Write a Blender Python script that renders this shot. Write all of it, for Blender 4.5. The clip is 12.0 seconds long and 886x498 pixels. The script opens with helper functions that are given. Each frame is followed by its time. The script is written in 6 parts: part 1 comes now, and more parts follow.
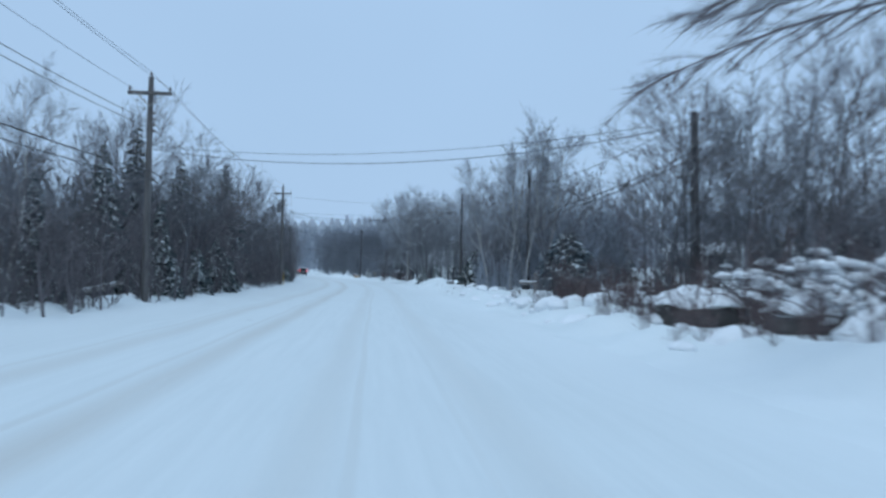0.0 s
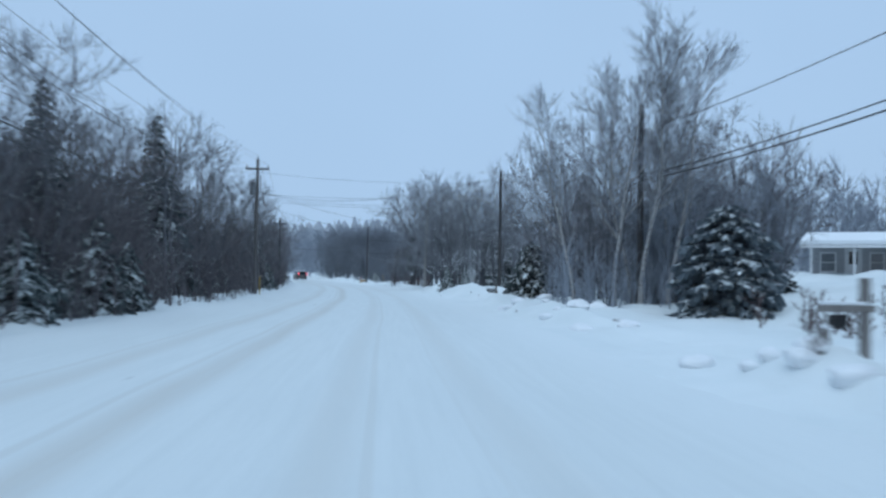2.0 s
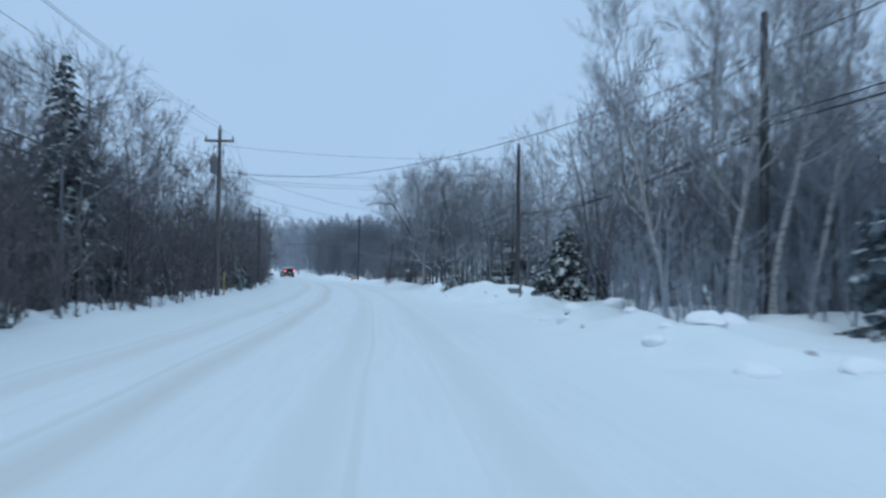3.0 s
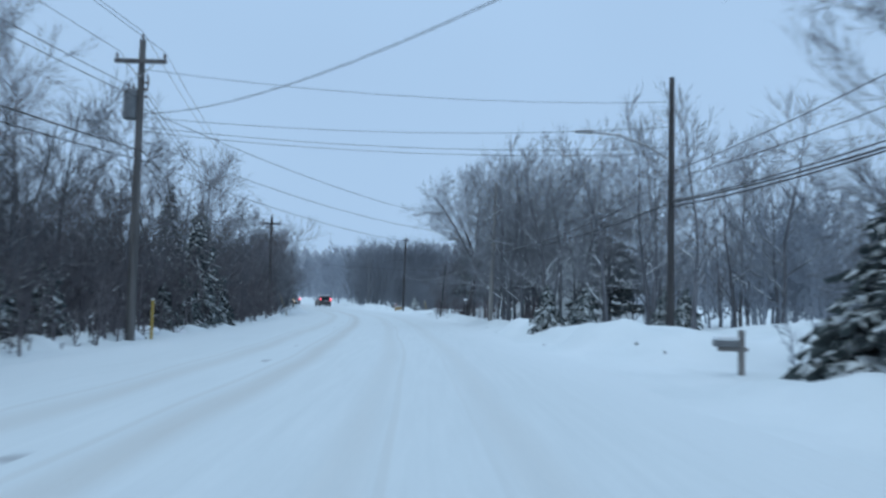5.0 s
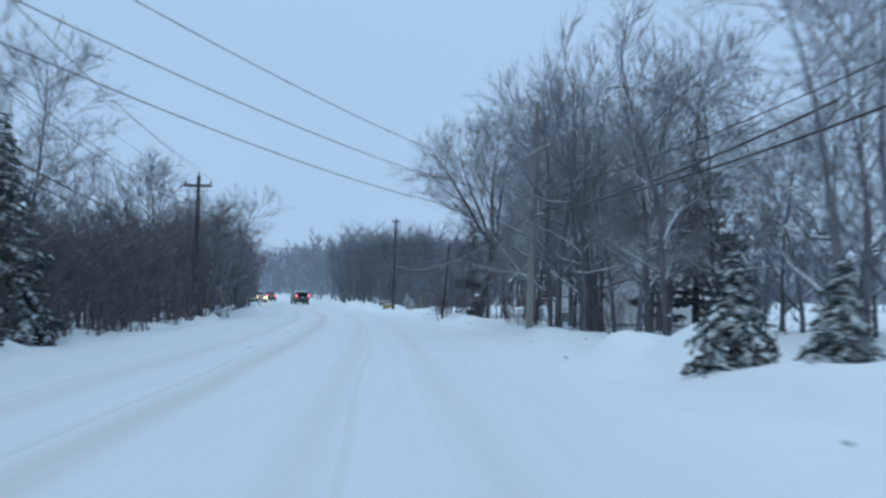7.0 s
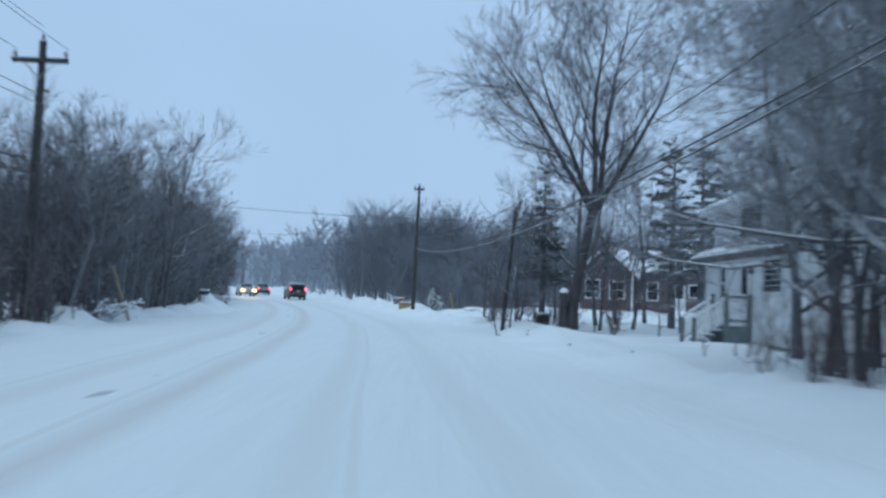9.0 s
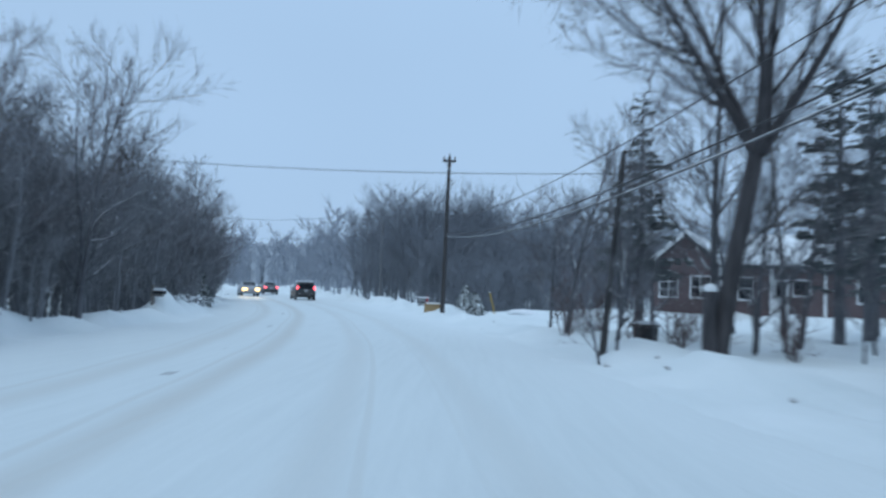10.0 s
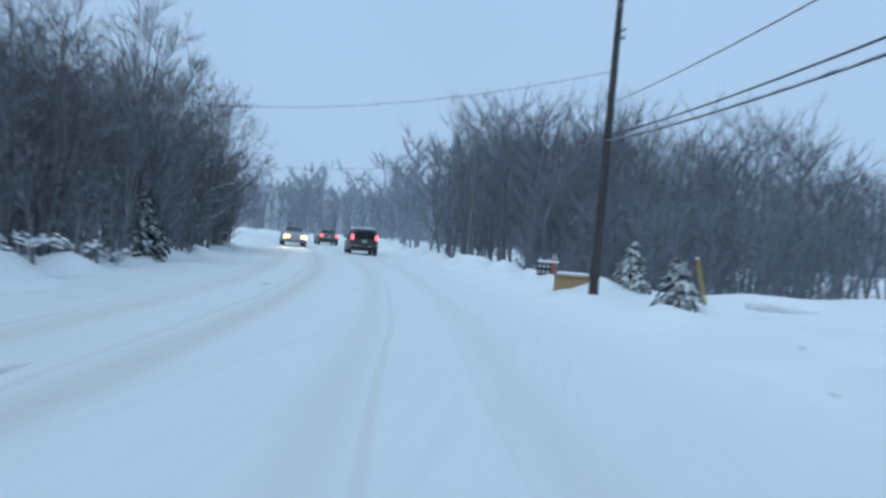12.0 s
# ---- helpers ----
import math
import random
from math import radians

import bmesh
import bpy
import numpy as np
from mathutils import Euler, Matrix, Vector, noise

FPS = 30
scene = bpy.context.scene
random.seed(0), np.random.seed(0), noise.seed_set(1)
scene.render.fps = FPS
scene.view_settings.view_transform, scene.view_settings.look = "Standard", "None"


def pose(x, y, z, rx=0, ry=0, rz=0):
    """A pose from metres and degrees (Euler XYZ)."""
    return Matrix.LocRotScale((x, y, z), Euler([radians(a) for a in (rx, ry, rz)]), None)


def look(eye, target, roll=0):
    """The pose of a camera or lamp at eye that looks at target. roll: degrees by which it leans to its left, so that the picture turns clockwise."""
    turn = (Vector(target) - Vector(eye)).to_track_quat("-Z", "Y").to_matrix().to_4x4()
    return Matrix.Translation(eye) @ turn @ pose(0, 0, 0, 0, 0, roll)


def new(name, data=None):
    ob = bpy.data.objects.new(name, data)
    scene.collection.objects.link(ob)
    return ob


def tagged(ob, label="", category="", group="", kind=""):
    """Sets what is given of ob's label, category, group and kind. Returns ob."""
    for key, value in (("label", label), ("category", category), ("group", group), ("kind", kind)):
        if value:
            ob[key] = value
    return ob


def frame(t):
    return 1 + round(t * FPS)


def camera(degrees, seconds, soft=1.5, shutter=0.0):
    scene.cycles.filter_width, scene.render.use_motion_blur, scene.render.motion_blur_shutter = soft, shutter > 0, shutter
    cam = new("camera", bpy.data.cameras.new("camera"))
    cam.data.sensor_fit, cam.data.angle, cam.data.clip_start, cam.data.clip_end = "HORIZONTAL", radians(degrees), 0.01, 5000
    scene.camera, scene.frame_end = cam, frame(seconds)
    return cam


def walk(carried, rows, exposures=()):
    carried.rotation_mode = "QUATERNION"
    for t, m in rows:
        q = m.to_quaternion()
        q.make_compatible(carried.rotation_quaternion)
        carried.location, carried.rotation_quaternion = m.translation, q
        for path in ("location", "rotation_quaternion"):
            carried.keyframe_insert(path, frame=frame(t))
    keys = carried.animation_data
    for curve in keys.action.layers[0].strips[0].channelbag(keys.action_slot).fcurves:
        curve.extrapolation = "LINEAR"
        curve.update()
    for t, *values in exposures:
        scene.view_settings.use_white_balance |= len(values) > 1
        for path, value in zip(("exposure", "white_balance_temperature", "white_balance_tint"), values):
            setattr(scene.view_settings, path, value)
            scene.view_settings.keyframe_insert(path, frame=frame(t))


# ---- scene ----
cam = camera(54.00, 12.0, soft=2.6, shutter=0.6)
walk(cam, [
    (0.0, pose(-0.000, -0.000, 1.301, 91.687, -1.228, -4.598)),
    (0.5, pose(-0.084, 5.508, 1.331, 92.025, -1.500, -4.107)),
    (1.0, pose(0.062, 10.829, 1.377, 92.312, -1.432, -3.693)),
    (1.5, pose(0.026, 16.502, 1.336, 92.269, -1.409, -3.645)),
    (2.0, pose(-0.005, 22.365, 1.359, 91.881, -0.979, -4.054)),
    (2.5, pose(0.000, 28.154, 1.356, 91.623, -0.741, -4.575)),
    (4.5, pose(0.380, 50.433, 1.379, 92.801, -1.096, -2.335)),
    (5.0, pose(0.325, 56.093, 1.357, 93.577, -1.309, -1.151)),
    (5.5, pose(0.302, 61.333, 1.342, 93.859, -0.893, -0.887)),
    (6.0, pose(0.237, 66.485, 1.389, 93.800, -1.104, -1.265)),
    (6.5, pose(0.320, 71.620, 1.355, 93.560, -0.988, -1.566)),
    (8.5, pose(-0.717, 94.375, 1.343, 93.179, -1.670, -0.831)),
    (9.0, pose(-0.951, 100.356, 1.288, 93.196, -2.244, -0.616)),
    (9.5, pose(-1.236, 106.769, 1.364, 92.966, -2.087, 0.109)),
    (10.0, pose(-1.690, 113.308, 1.362, 93.022, -1.992, 0.810)),
    (10.5, pose(-1.994, 119.331, 1.393, 93.098, -1.957, 2.240)),
    (11.0, pose(-2.465, 125.161, 1.354, 93.281, -3.113, 3.404)),
    (11.5, pose(-3.106, 131.184, 1.316, 92.019, -4.178, 4.917)),
    (12.0, pose(-3.888, 137.485, 1.346, 89.888, -4.565, 6.563)),
])


# ---------------------------------------------------------------- world, sun, exposure
world = bpy.data.worlds.new("overcast_dusk")
scene.world = world
world.use_nodes = True
wn, wl = world.node_tree.nodes, world.node_tree.links
wn.clear()
w_out = wn.new("ShaderNodeOutputWorld")
w_bg = wn.new("ShaderNodeBackground")
w_sky = wn.new("ShaderNodeTexSky")
w_sky.sky_type = "NISHITA"
w_sky.sun_disc = False
w_sky.sun_elevation = radians(14)
w_sky.sun_rotation = radians(200)
w_sky.air_density, w_sky.dust_density = 1.0, 3.0
w_gain = wn.new("ShaderNodeVectorMath")
w_gain.operation = "SCALE"
w_gain.inputs["Scale"].default_value = 0.35
w_cloud = wn.new("ShaderNodeMix")
w_cloud.data_type = "RGBA"
w_cloud.inputs["Factor"].default_value = 0.86
w_cloud.inputs[7].default_value = (4.42, 6.52, 9.32, 1)
wl.new(w_sky.outputs[0], w_gain.inputs[0])
wl.new(w_gain.outputs[0], w_cloud.inputs[6])
w_noise = wn.new("ShaderNodeTexNoise")
w_noise.inputs["Scale"].default_value, w_noise.inputs["Detail"].default_value = 1.6, 3.0
w_var = wn.new("ShaderNodeMapRange")
w_var.inputs[3].default_value, w_var.inputs[4].default_value = 0.90, 1.10
wl.new(w_noise.outputs["Fac"], w_var.inputs[0])
w_vary = wn.new("ShaderNodeVectorMath")
w_vary.operation = "SCALE"
wl.new(w_cloud.outputs[2], w_vary.inputs[0])
wl.new(w_var.outputs[0], w_vary.inputs["Scale"])
wl.new(w_vary.outputs[0], w_bg.inputs["Color"])
w_bg.inputs["Strength"].default_value = 0.1
wl.new(w_bg.outputs[0], w_out.inputs["Surface"])

sun_data = bpy.data.lights.new("sun", "SUN")
sun_data.energy, sun_data.angle, sun_data.color = 1.0, radians(40), (0.74, 0.89, 1.0)
sun = new("sun", sun_data)
sun.matrix_world = look((0, 0, 60), (12, 22, 0))


# ---------------------------------------------------------------- materials
def material(name, rough=0.8):
    m = bpy.data.materials.new(name)
    m.use_nodes = True
    t = m.node_tree
    p = t.nodes["Principled BSDF"]
    p.inputs["Roughness"].default_value = rough
    return m, t.nodes, t.links, p


def noise_tex(n, l, scale, detail=4.0, coord="Object", stretch=None):
    c = n.new("ShaderNodeTexCoord")
    x = n.new("ShaderNodeTexNoise")
    x.inputs["Scale"].default_value = scale
    x.inputs["Detail"].default_value = detail
    if stretch:
        mp = n.new("ShaderNodeMapping")
        mp.inputs["Scale"].default_value = stretch
        l.new(c.outputs[coord], mp.inputs["Vector"])
        l.new(mp.outputs[0], x.inputs["Vector"])
    else:
        l.new(c.outputs[coord], x.inputs["Vector"])
    return x.outputs["Fac"]


def ramp(n, l, fac, stops):
    r = n.new("ShaderNodeValToRGB")
    e = r.color_ramp.elements
    while len(e) < len(stops):
        e.new(0.5)
    for el, (pos, col) in zip(e, stops):
        el.position = pos
        el.color = (*col, 1) if len(col) == 3 else col
    l.new(fac, r.inputs[0])
    return r.outputs[0]


def mixed(n, l, fac, a, b):
    x = n.new("ShaderNodeMix")
    x.data_type = "RGBA"
    for sock, v in ((x.inputs[0], fac), (x.inputs[6], a), (x.inputs[7], b)):
        if isinstance(v, (int, float)):
            sock.default_value = v
        elif isinstance(v, tuple):
            sock.default_value = (*v, 1)
        else:
            l.new(v, sock)
    return x.outputs[2]


def math_node(n, l, op, a, b=0.0):
    x = n.new("ShaderNodeMath")
    x.operation = op
    for sock, v in ((x.inputs[0], a), (x.inputs[1], b)):
        if isinstance(v, (int, float)):
            sock.default_value = v
        else:
            l.new(v, sock)
    return x.outputs[0]


def bump(n, l, p, height, strength=0.3, dist=0.02):
    b = n.new("ShaderNodeBump")
    b.inputs["Strength"].default_value = strength
    b.inputs["Distance"].default_value = dist
    l.new(height, b.inputs["Height"])
    l.new(b.outputs[0], p.inputs["Normal"])


def snow_cover(n, l, low, high, scale=3.0):
    """0 to 1 where snow has settled: upward faces, broken up by noise."""
    g = n.new("ShaderNodeNewGeometry")
    s = n.new("ShaderNodeSeparateXYZ")
    l.new(g.outputs["True Normal"], s.inputs[0])
    f = noise_tex(n, l, scale, 3.0)
    v = math_node(n, l, "ADD", s.outputs[2], math_node(n, l, "MULTIPLY", math_node(n, l, "SUBTRACT", f, 0.5), 0.9))
    return ramp(n, l, v, [(low, (0, 0, 0)), (high, (1, 1, 1))])


SNOW = (0.78, 0.83, 0.845)


def bark_material(name, dark, light, snow_low, snow_high, scale=6.0):
    m, n, l, p = material(name, 0.9)
    f = noise_tex(n, l, scale, 5.0, "Object", (1, 1, 0.25))
    col = ramp(n, l, f, [(0.3, dark), (0.7, light)])
    info = n.new("ShaderNodeObjectInfo")
    tone = ramp(n, l, info.outputs["Random"], [(0, (0.8, 0.78, 0.78)), (1, (1.2, 1.2, 1.22))])
    x = n.new("ShaderNodeMix")
    x.data_type, x.blend_type = "RGBA", "MULTIPLY"
    x.inputs[0].default_value = 1
    l.new(col, x.inputs[6])
    l.new(tone, x.inputs[7])
    sn = snow_cover(n, l, snow_low, snow_high, 2.2)
    l.new(mixed(n, l, sn, x.outputs[2], SNOW), p.inputs["Base Color"])
    bump(n, l, p, f, 0.5, 0.01)
    return m


M_BARK = bark_material("bark_grey", (0.072, 0.074, 0.083), (0.155, 0.158, 0.170), 0.62, 0.92)
M_BARK_DARK = bark_material("bark_dark", (0.040, 0.038, 0.042), (0.092, 0.088, 0.094), 0.58, 0.90)
M_TWIG = bark_material("twigs", (0.094, 0.096, 0.106), (0.168, 0.170, 0.183), 0.86, 1.12)
M_TWIG_RED = bark_material("twigs_reddish", (0.092, 0.083, 0.089), (0.162, 0.148, 0.155), 0.84, 1.12)
M_RUSSET = bark_material("brush_russet", (0.088, 0.062, 0.064), (0.150, 0.112, 0.110), 0.84, 1.12)
# Frost on birches and bushes; elsewhere this lighter colour paints in haze.
M_TWIG_FROST_HAZE = bark_material("twigs_frost_and_haze", (0.160, 0.166, 0.182), (0.245, 0.254, 0.272), 0.72, 1.05)
# Two lighter, bluer twig colours with the haze of distance put in.
M_TWIG_FAR = bark_material("twigs_hazed", (0.19, 0.21, 0.24), (0.26, 0.284, 0.318), 1.05, 1.5)
M_TWIG_PALE = bark_material("twigs_deep_haze", (0.215, 0.236, 0.267), (0.285, 0.308, 0.342), 1.05, 1.5)
M_NEEDLE = bark_material("spruce_needles", (0.054, 0.072, 0.076), (0.104, 0.130, 0.130), 0.62, 0.95, 3.0)
M_BLUE = bark_material("blue_spruce_needles", (0.080, 0.103, 0.120), (0.142, 0.174, 0.194), 0.80, 1.08, 3.0)
M_PINE = bark_material("pine_needles", (0.096, 0.115, 0.118), (0.165, 0.190, 0.190), 0.74, 1.0, 3.0)
M_SNOWED = bark_material("snowed_needles", (0.13, 0.15, 0.155), (0.26, 0.285, 0.29), 0.35, 0.75, 3.0)


def birch_material():
    m, n, l, p = material("birch_bark", 0.7)
    f = noise_tex(n, l, 3.4, 8.0, "Object", (1.6, 1.6, 3.0))
    g = noise_tex(n, l, 1.2, 2.0)
    col = ramp(n, l, f, [(0.38, (0.10, 0.095, 0.095)), (0.48, (0.40, 0.395, 0.39)), (0.8, (0.56, 0.56, 0.56))])
    l.new(mixed(n, l, g, col, (0.3, 0.28, 0.27)), p.inputs["Base Color"])
    bump(n, l, p, f, 0.4, 0.006)
    return m


M_BIRCH = birch_material()


def snow_material():
    m, n, l, p = material("fresh_snow", 0.85)
    f = noise_tex(n, l, 0.35, 5.0)
    g = noise_tex(n, l, 7.0, 6.0)
    col = ramp(n, l, f, [(0.3, (0.70, 0.755, 0.768)), (0.7, (0.78, 0.825, 0.838))])
    l.new(col, p.inputs["Base Color"])
    h = math_node(n, l, "ADD", math_node(n, l, "MULTIPLY", f, 2.0), math_node(n, l, "MULTIPLY", g, 0.25))
    bump(n, l, p, h, 0.35, 0.12)
    p.inputs["Subsurface Weight"].default_value = 0.0
    return m


M_SNOW = snow_material()


def road_material():
    """Packed snow; wheel tracks of brownish slush run along it, read from the lateral offset stored on the mesh."""
    m, n, l, p = material("packed_snow", 0.75)
    at = n.new("ShaderNodeAttribute")
    at.attribute_name = "lateral"
    wob = noise_tex(n, l, 0.12, 2.0, "Object", (1, 0.35, 1))
    u = math_node(n, l, "ADD", at.outputs["Fac"], math_node(n, l, "MULTIPLY", math_node(n, l, "SUBTRACT", wob, 0.5), 0.5))
    total = None
    for centre, half, power in ((-4.25, 0.50, 0.40), (-2.5, 0.48, 0.58), (-0.55, 0.42, 0.26), (1.1, 0.46, 0.22), (-0.2, 0.08, 0.26), (0.75, 0.06, 0.12), (-2.95, 0.10, 0.34), (-4.7, 0.10, 0.3)):
        d = math_node(n, l, "ABSOLUTE", math_node(n, l, "SUBTRACT", u, centre))
        s = n.new("ShaderNodeMapRange")
        s.interpolation_type = "SMOOTHSTEP"
        l.new(d, s.inputs[0])
        s.inputs[1].default_value, s.inputs[2].default_value = 0.02, half
        s.inputs[3].default_value, s.inputs[4].default_value = power, 0.0
        total = s.outputs[0] if total is None else math_node(n, l, "MAXIMUM", total, s.outputs[0])
    streak = noise_tex(n, l, 2.2, 5.0, "Object", (3.0, 0.12, 1))
    patch = noise_tex(n, l, 0.4, 3.0, "Object", (1, 0.3, 1))
    k = math_node(n, l, "MULTIPLY", total, math_node(n, l, "ADD", math_node(n, l, "MULTIPLY", streak, 0.9), math_node(n, l, "MULTIPLY", patch, 0.6)))
    bare_at = math_node(n, l, "LESS_THAN", math_node(n, l, "ABSOLUTE", math_node(n, l, "SUBTRACT", u, -3.3)), 0.09)
    spots = ramp(n, l, noise_tex(n, l, 0.9, 2.0, "Object", (1, 0.55, 1)), [(0.64, (0, 0, 0)), (0.70, (1, 1, 1))])
    bare_k = math_node(n, l, "MULTIPLY", math_node(n, l, "MULTIPLY", bare_at, spots), 0.6)
    base = mixed(n, l, streak, (0.64, 0.688, 0.696), (0.735, 0.782, 0.79))
    side = n.new("ShaderNodeMapRange")
    side.interpolation_type = "SMOOTHSTEP"
    l.new(math_node(n, l, "ABSOLUTE", math_node(n, l, "ADD", u, 1.8)), side.inputs[0])
    side.inputs[1].default_value, side.inputs[2].default_value = 3.6, 5.6
    base = mixed(n, l, side.outputs[0], base, (0.74, 0.788, 0.80))
    col = mixed(n, l, bare_k, mixed(n, l, k, base, (0.50, 0.475, 0.435)), (0.24, 0.24, 0.25))
    l.new(col, p.inputs["Base Color"])
    f = noise_tex(n, l, 5.0, 6.0, "Object", (1.6, 0.5, 1))
    bump(n, l, p, math_node(n, l, "SUBTRACT", f, math_node(n, l, "MULTIPLY", k, 0.6)), 0.35, 0.04)
    return m


M_ROAD = road_material()


def plain(name, dark, light, rough=0.6, scale=8.0, metal=0.0, stretch=None, strength=0.2, snow=None):
    m, n, l, p = material(name, rough)
    f = noise_tex(n, l, scale, 5.0, "Object", stretch)
    col = ramp(n, l, f, [(0.3, dark), (0.7, light)])
    if snow:
        col = mixed(n, l, snow_cover(n, l, snow[0], snow[1], 2.0), col, SNOW)
    l.new(col, p.inputs["Base Color"])
    p.inputs["Metallic"].default_value = metal
    bump(n, l, p, f, strength, 0.004)
    return m


M_POLE = plain("pole_wood", (0.07, 0.065, 0.065), (0.17, 0.16, 0.155), 0.9, 9.0, 0, (1, 1, 0.06))
M_POLE_DARK = plain("pole_wood_creosote", (0.03, 0.028, 0.03), (0.075, 0.07, 0.07), 0.9, 9.0, 0, (1, 1, 0.06))
M_WIRE = plain("wire_black", (0.02, 0.02, 0.022), (0.04, 0.04, 0.045), 0.6)
M_WIRE_PALE = plain("wire_aluminium", (0.16, 0.17, 0.18), (0.24, 0.25, 0.26), 0.5, 8.0, 0.4)
M_STEEL = plain("galvanised_steel", (0.28, 0.29, 0.30), (0.40, 0.41, 0.42), 0.5, 12.0, 0.6)
M_TRANSFORMER = plain("transformer_paint", (0.13, 0.14, 0.15), (0.20, 0.21, 0.22), 0.5, 5.0)
M_CERAMIC = plain("insulator_ceramic", (0.10, 0.08, 0.075), (0.18, 0.16, 0.15), 0.3)
M_SNOWCAP = plain("snow_cap", (0.78, 0.81, 0.84), (0.84, 0.86, 0.88), 0.85, 6.0, 0, None, 0.3)
M_POST = plain("weathered_post", (0.16, 0.15, 0.145), (0.30, 0.28, 0.27), 0.9, 10.0, 0, (1, 1, 0.1), 0.3, (0.8, 0.95))
M_BLACK = plain("black_plastic", (0.012, 0.012, 0.014), (0.03, 0.03, 0.033), 0.5, 20.0, 0, None, 0.2, (0.85, 1.0))
M_YELLOW = plain("yellow_paint", (0.40, 0.26, 0.05), (0.52, 0.36, 0.09), 0.6)
M_RED = plain("red_paint", (0.35, 0.03, 0.03), (0.45, 0.05, 0.05), 0.5)


# ---------------------------------------------------------------- plan of the road
AXIS_Y = np.array([-400, -60, 0, 60, 80, 94, 107, 119, 131, 137.5, 152, 160, 167, 178, 187, 200, 215, 235, 260, 300, 360, 460, 700])
AXIS_X = np.array([0, 0, 0, 0.25, 0.0, -0.65, -1.3, -2.1, -3.15, -3.9, -6.1, -7.6, -9.2, -12.0, -14.4, -18.6, -24.2, -32.8, -45, -68, -110, -190, -420.0])
RISE_Y = np.array([-400, 130, 160, 190, 220, 260, 320, 500, 900, 3000])
RISE_Z = np.array([0, 0, 0.12, 0.42, 0.78, 1.15, 1.6, 2.6, 4.0, 4.0])
FINE_Y = np.linspace(-400, 700, 2201)


def smoothed(xs, ys, width):
    v = np.interp(FINE_Y, xs, ys)
    k = np.hanning(width) / np.hanning(width).sum()
    return np.convolve(np.pad(v, width // 2, mode="edge"), k, mode="valid")[: len(FINE_Y)]


AXIS_S, RISE_S = smoothed(AXIS_Y, AXIS_X, 31), smoothed(RISE_Y, RISE_Z, 61)


def axis(y):
    return np.interp(y, FINE_Y, AXIS_S)


def rise(y):
    return np.interp(y, FINE_Y, RISE_S)


def step(a, b, v):
    s = np.clip((v - a) / (b - a), 0, 1)
    return s * s * (3 - 2 * s)


rng_bank = np.random.default_rng(11)
LUMP = [(rng_bank.uniform(0.25, 2.2), rng_bank.uniform(0.25, 2.2), rng_bank.uniform(0, 6.28)) for _ in range(26)]
SWELL = [(rng_bank.uniform(0.02, 0.22), rng_bank.uniform(0.02, 0.22), rng_bank.uniform(0, 6.28)) for _ in range(12)]
# driveways and open ground that break the right bank: from, to along the road
GAPS = ((7, 22, 0.42), (34.5, 48, 0.85), (58.5, 66, 0.8), (70.5, 76.5, 1.2), (97, 106.5, 0.75), (109, 110.5, 0.65), (113, 127, 0.75), (129.5, 140, 0.55), (142.5, 158, 0.75))


def ground_height(x, y):
    """Height of the snow at a place, road included."""
    x, y = np.asarray(x, float), np.asarray(y, float)
    u = x - axis(y)
    lump = sum(np.sin(a * x * (1 if i % 2 else -1) + b * y + c) / (0.8 + 0.7 * (a + b)) for i, (a, b, c) in enumerate(LUMP)) * 0.085
    swell = sum(np.sin(a * x + b * y + c) for a, b, c in SWELL) * 0.05
    opened = sum(g * step(a - 2.5, a + 1, y) * (1 - step(b - 1, b + 2.5, y)) for a, b, g in GAPS)
    edge_r = 4.45 + 0.22 * np.sin(0.31 * y) + 0.12 * np.sin(1.1 * y + 1)
    right = step(edge_r, edge_r + 1.3, u)
    crest_r = np.exp(-((u - edge_r - 1.5) / 0.9) ** 2) * (0.10 + 0.8 * np.maximum(lump, -0.1))
    edge_l = 8.15 - 1.3 * step(128, 152, y) + 0.2 * np.sin(0.23 * y + 2) + 0.1 * np.sin(0.9 * y)
    left = step(edge_l, edge_l + 0.9, -u)
    crest_l = np.exp(-((-u - edge_l - 1.0) / 0.7) ** 2) * (0.03 + (0.36 + 0.9 * lump) * step(131, 136, y) * (1 - step(150.5, 153.5, y)) + 0.5 * np.maximum(lump, -0.1))
    h = right * (0.34 + 0.8 * lump + 0.7 * swell) * (1 - 0.75 * opened) + crest_r * (1 - opened)
    h = h + left * (0.09 + 0.5 * lump + 0.4 * swell) + crest_l
    h = h + np.clip(u - 12, 0, 14) * (0.05 + 0.08 * step(36, 58, y)) * (1 - step(85, 112, y))
    rough = np.sin(3.1 * x + 2.2 * y) * np.sin(2.4 * y - 1.7 * x + 1) + 0.7 * np.sin(5.3 * x - 4.1 * y + 2) * np.sin(4.7 * y + 3.3 * x)
    h = h + (0.06 + 0.03 * (1 - step(30, 40, y))) * rough * (np.exp(-((u - edge_r - 1.3) / 1.6) ** 2) + np.exp(-((-u - edge_l - 0.8) / 1.0) ** 2))
    h = h + 0.30 * step(146, 157, y) * (1 - step(165, 169, y)) * step(7.5, 12, u) - 0.75 * step(165.5, 170, y) * (1 - step(215, 240, y)) * step(6.3, 8.0, u)
    h = h + 0.22 * step(76, 79, y) * (1 - step(87, 91, y)) * np.exp(-((u - 6.9) / 1.6) ** 2)
    far = step(40, 200, np.abs(u))
    return rise(y) + h * (1 - 0.6 * far)


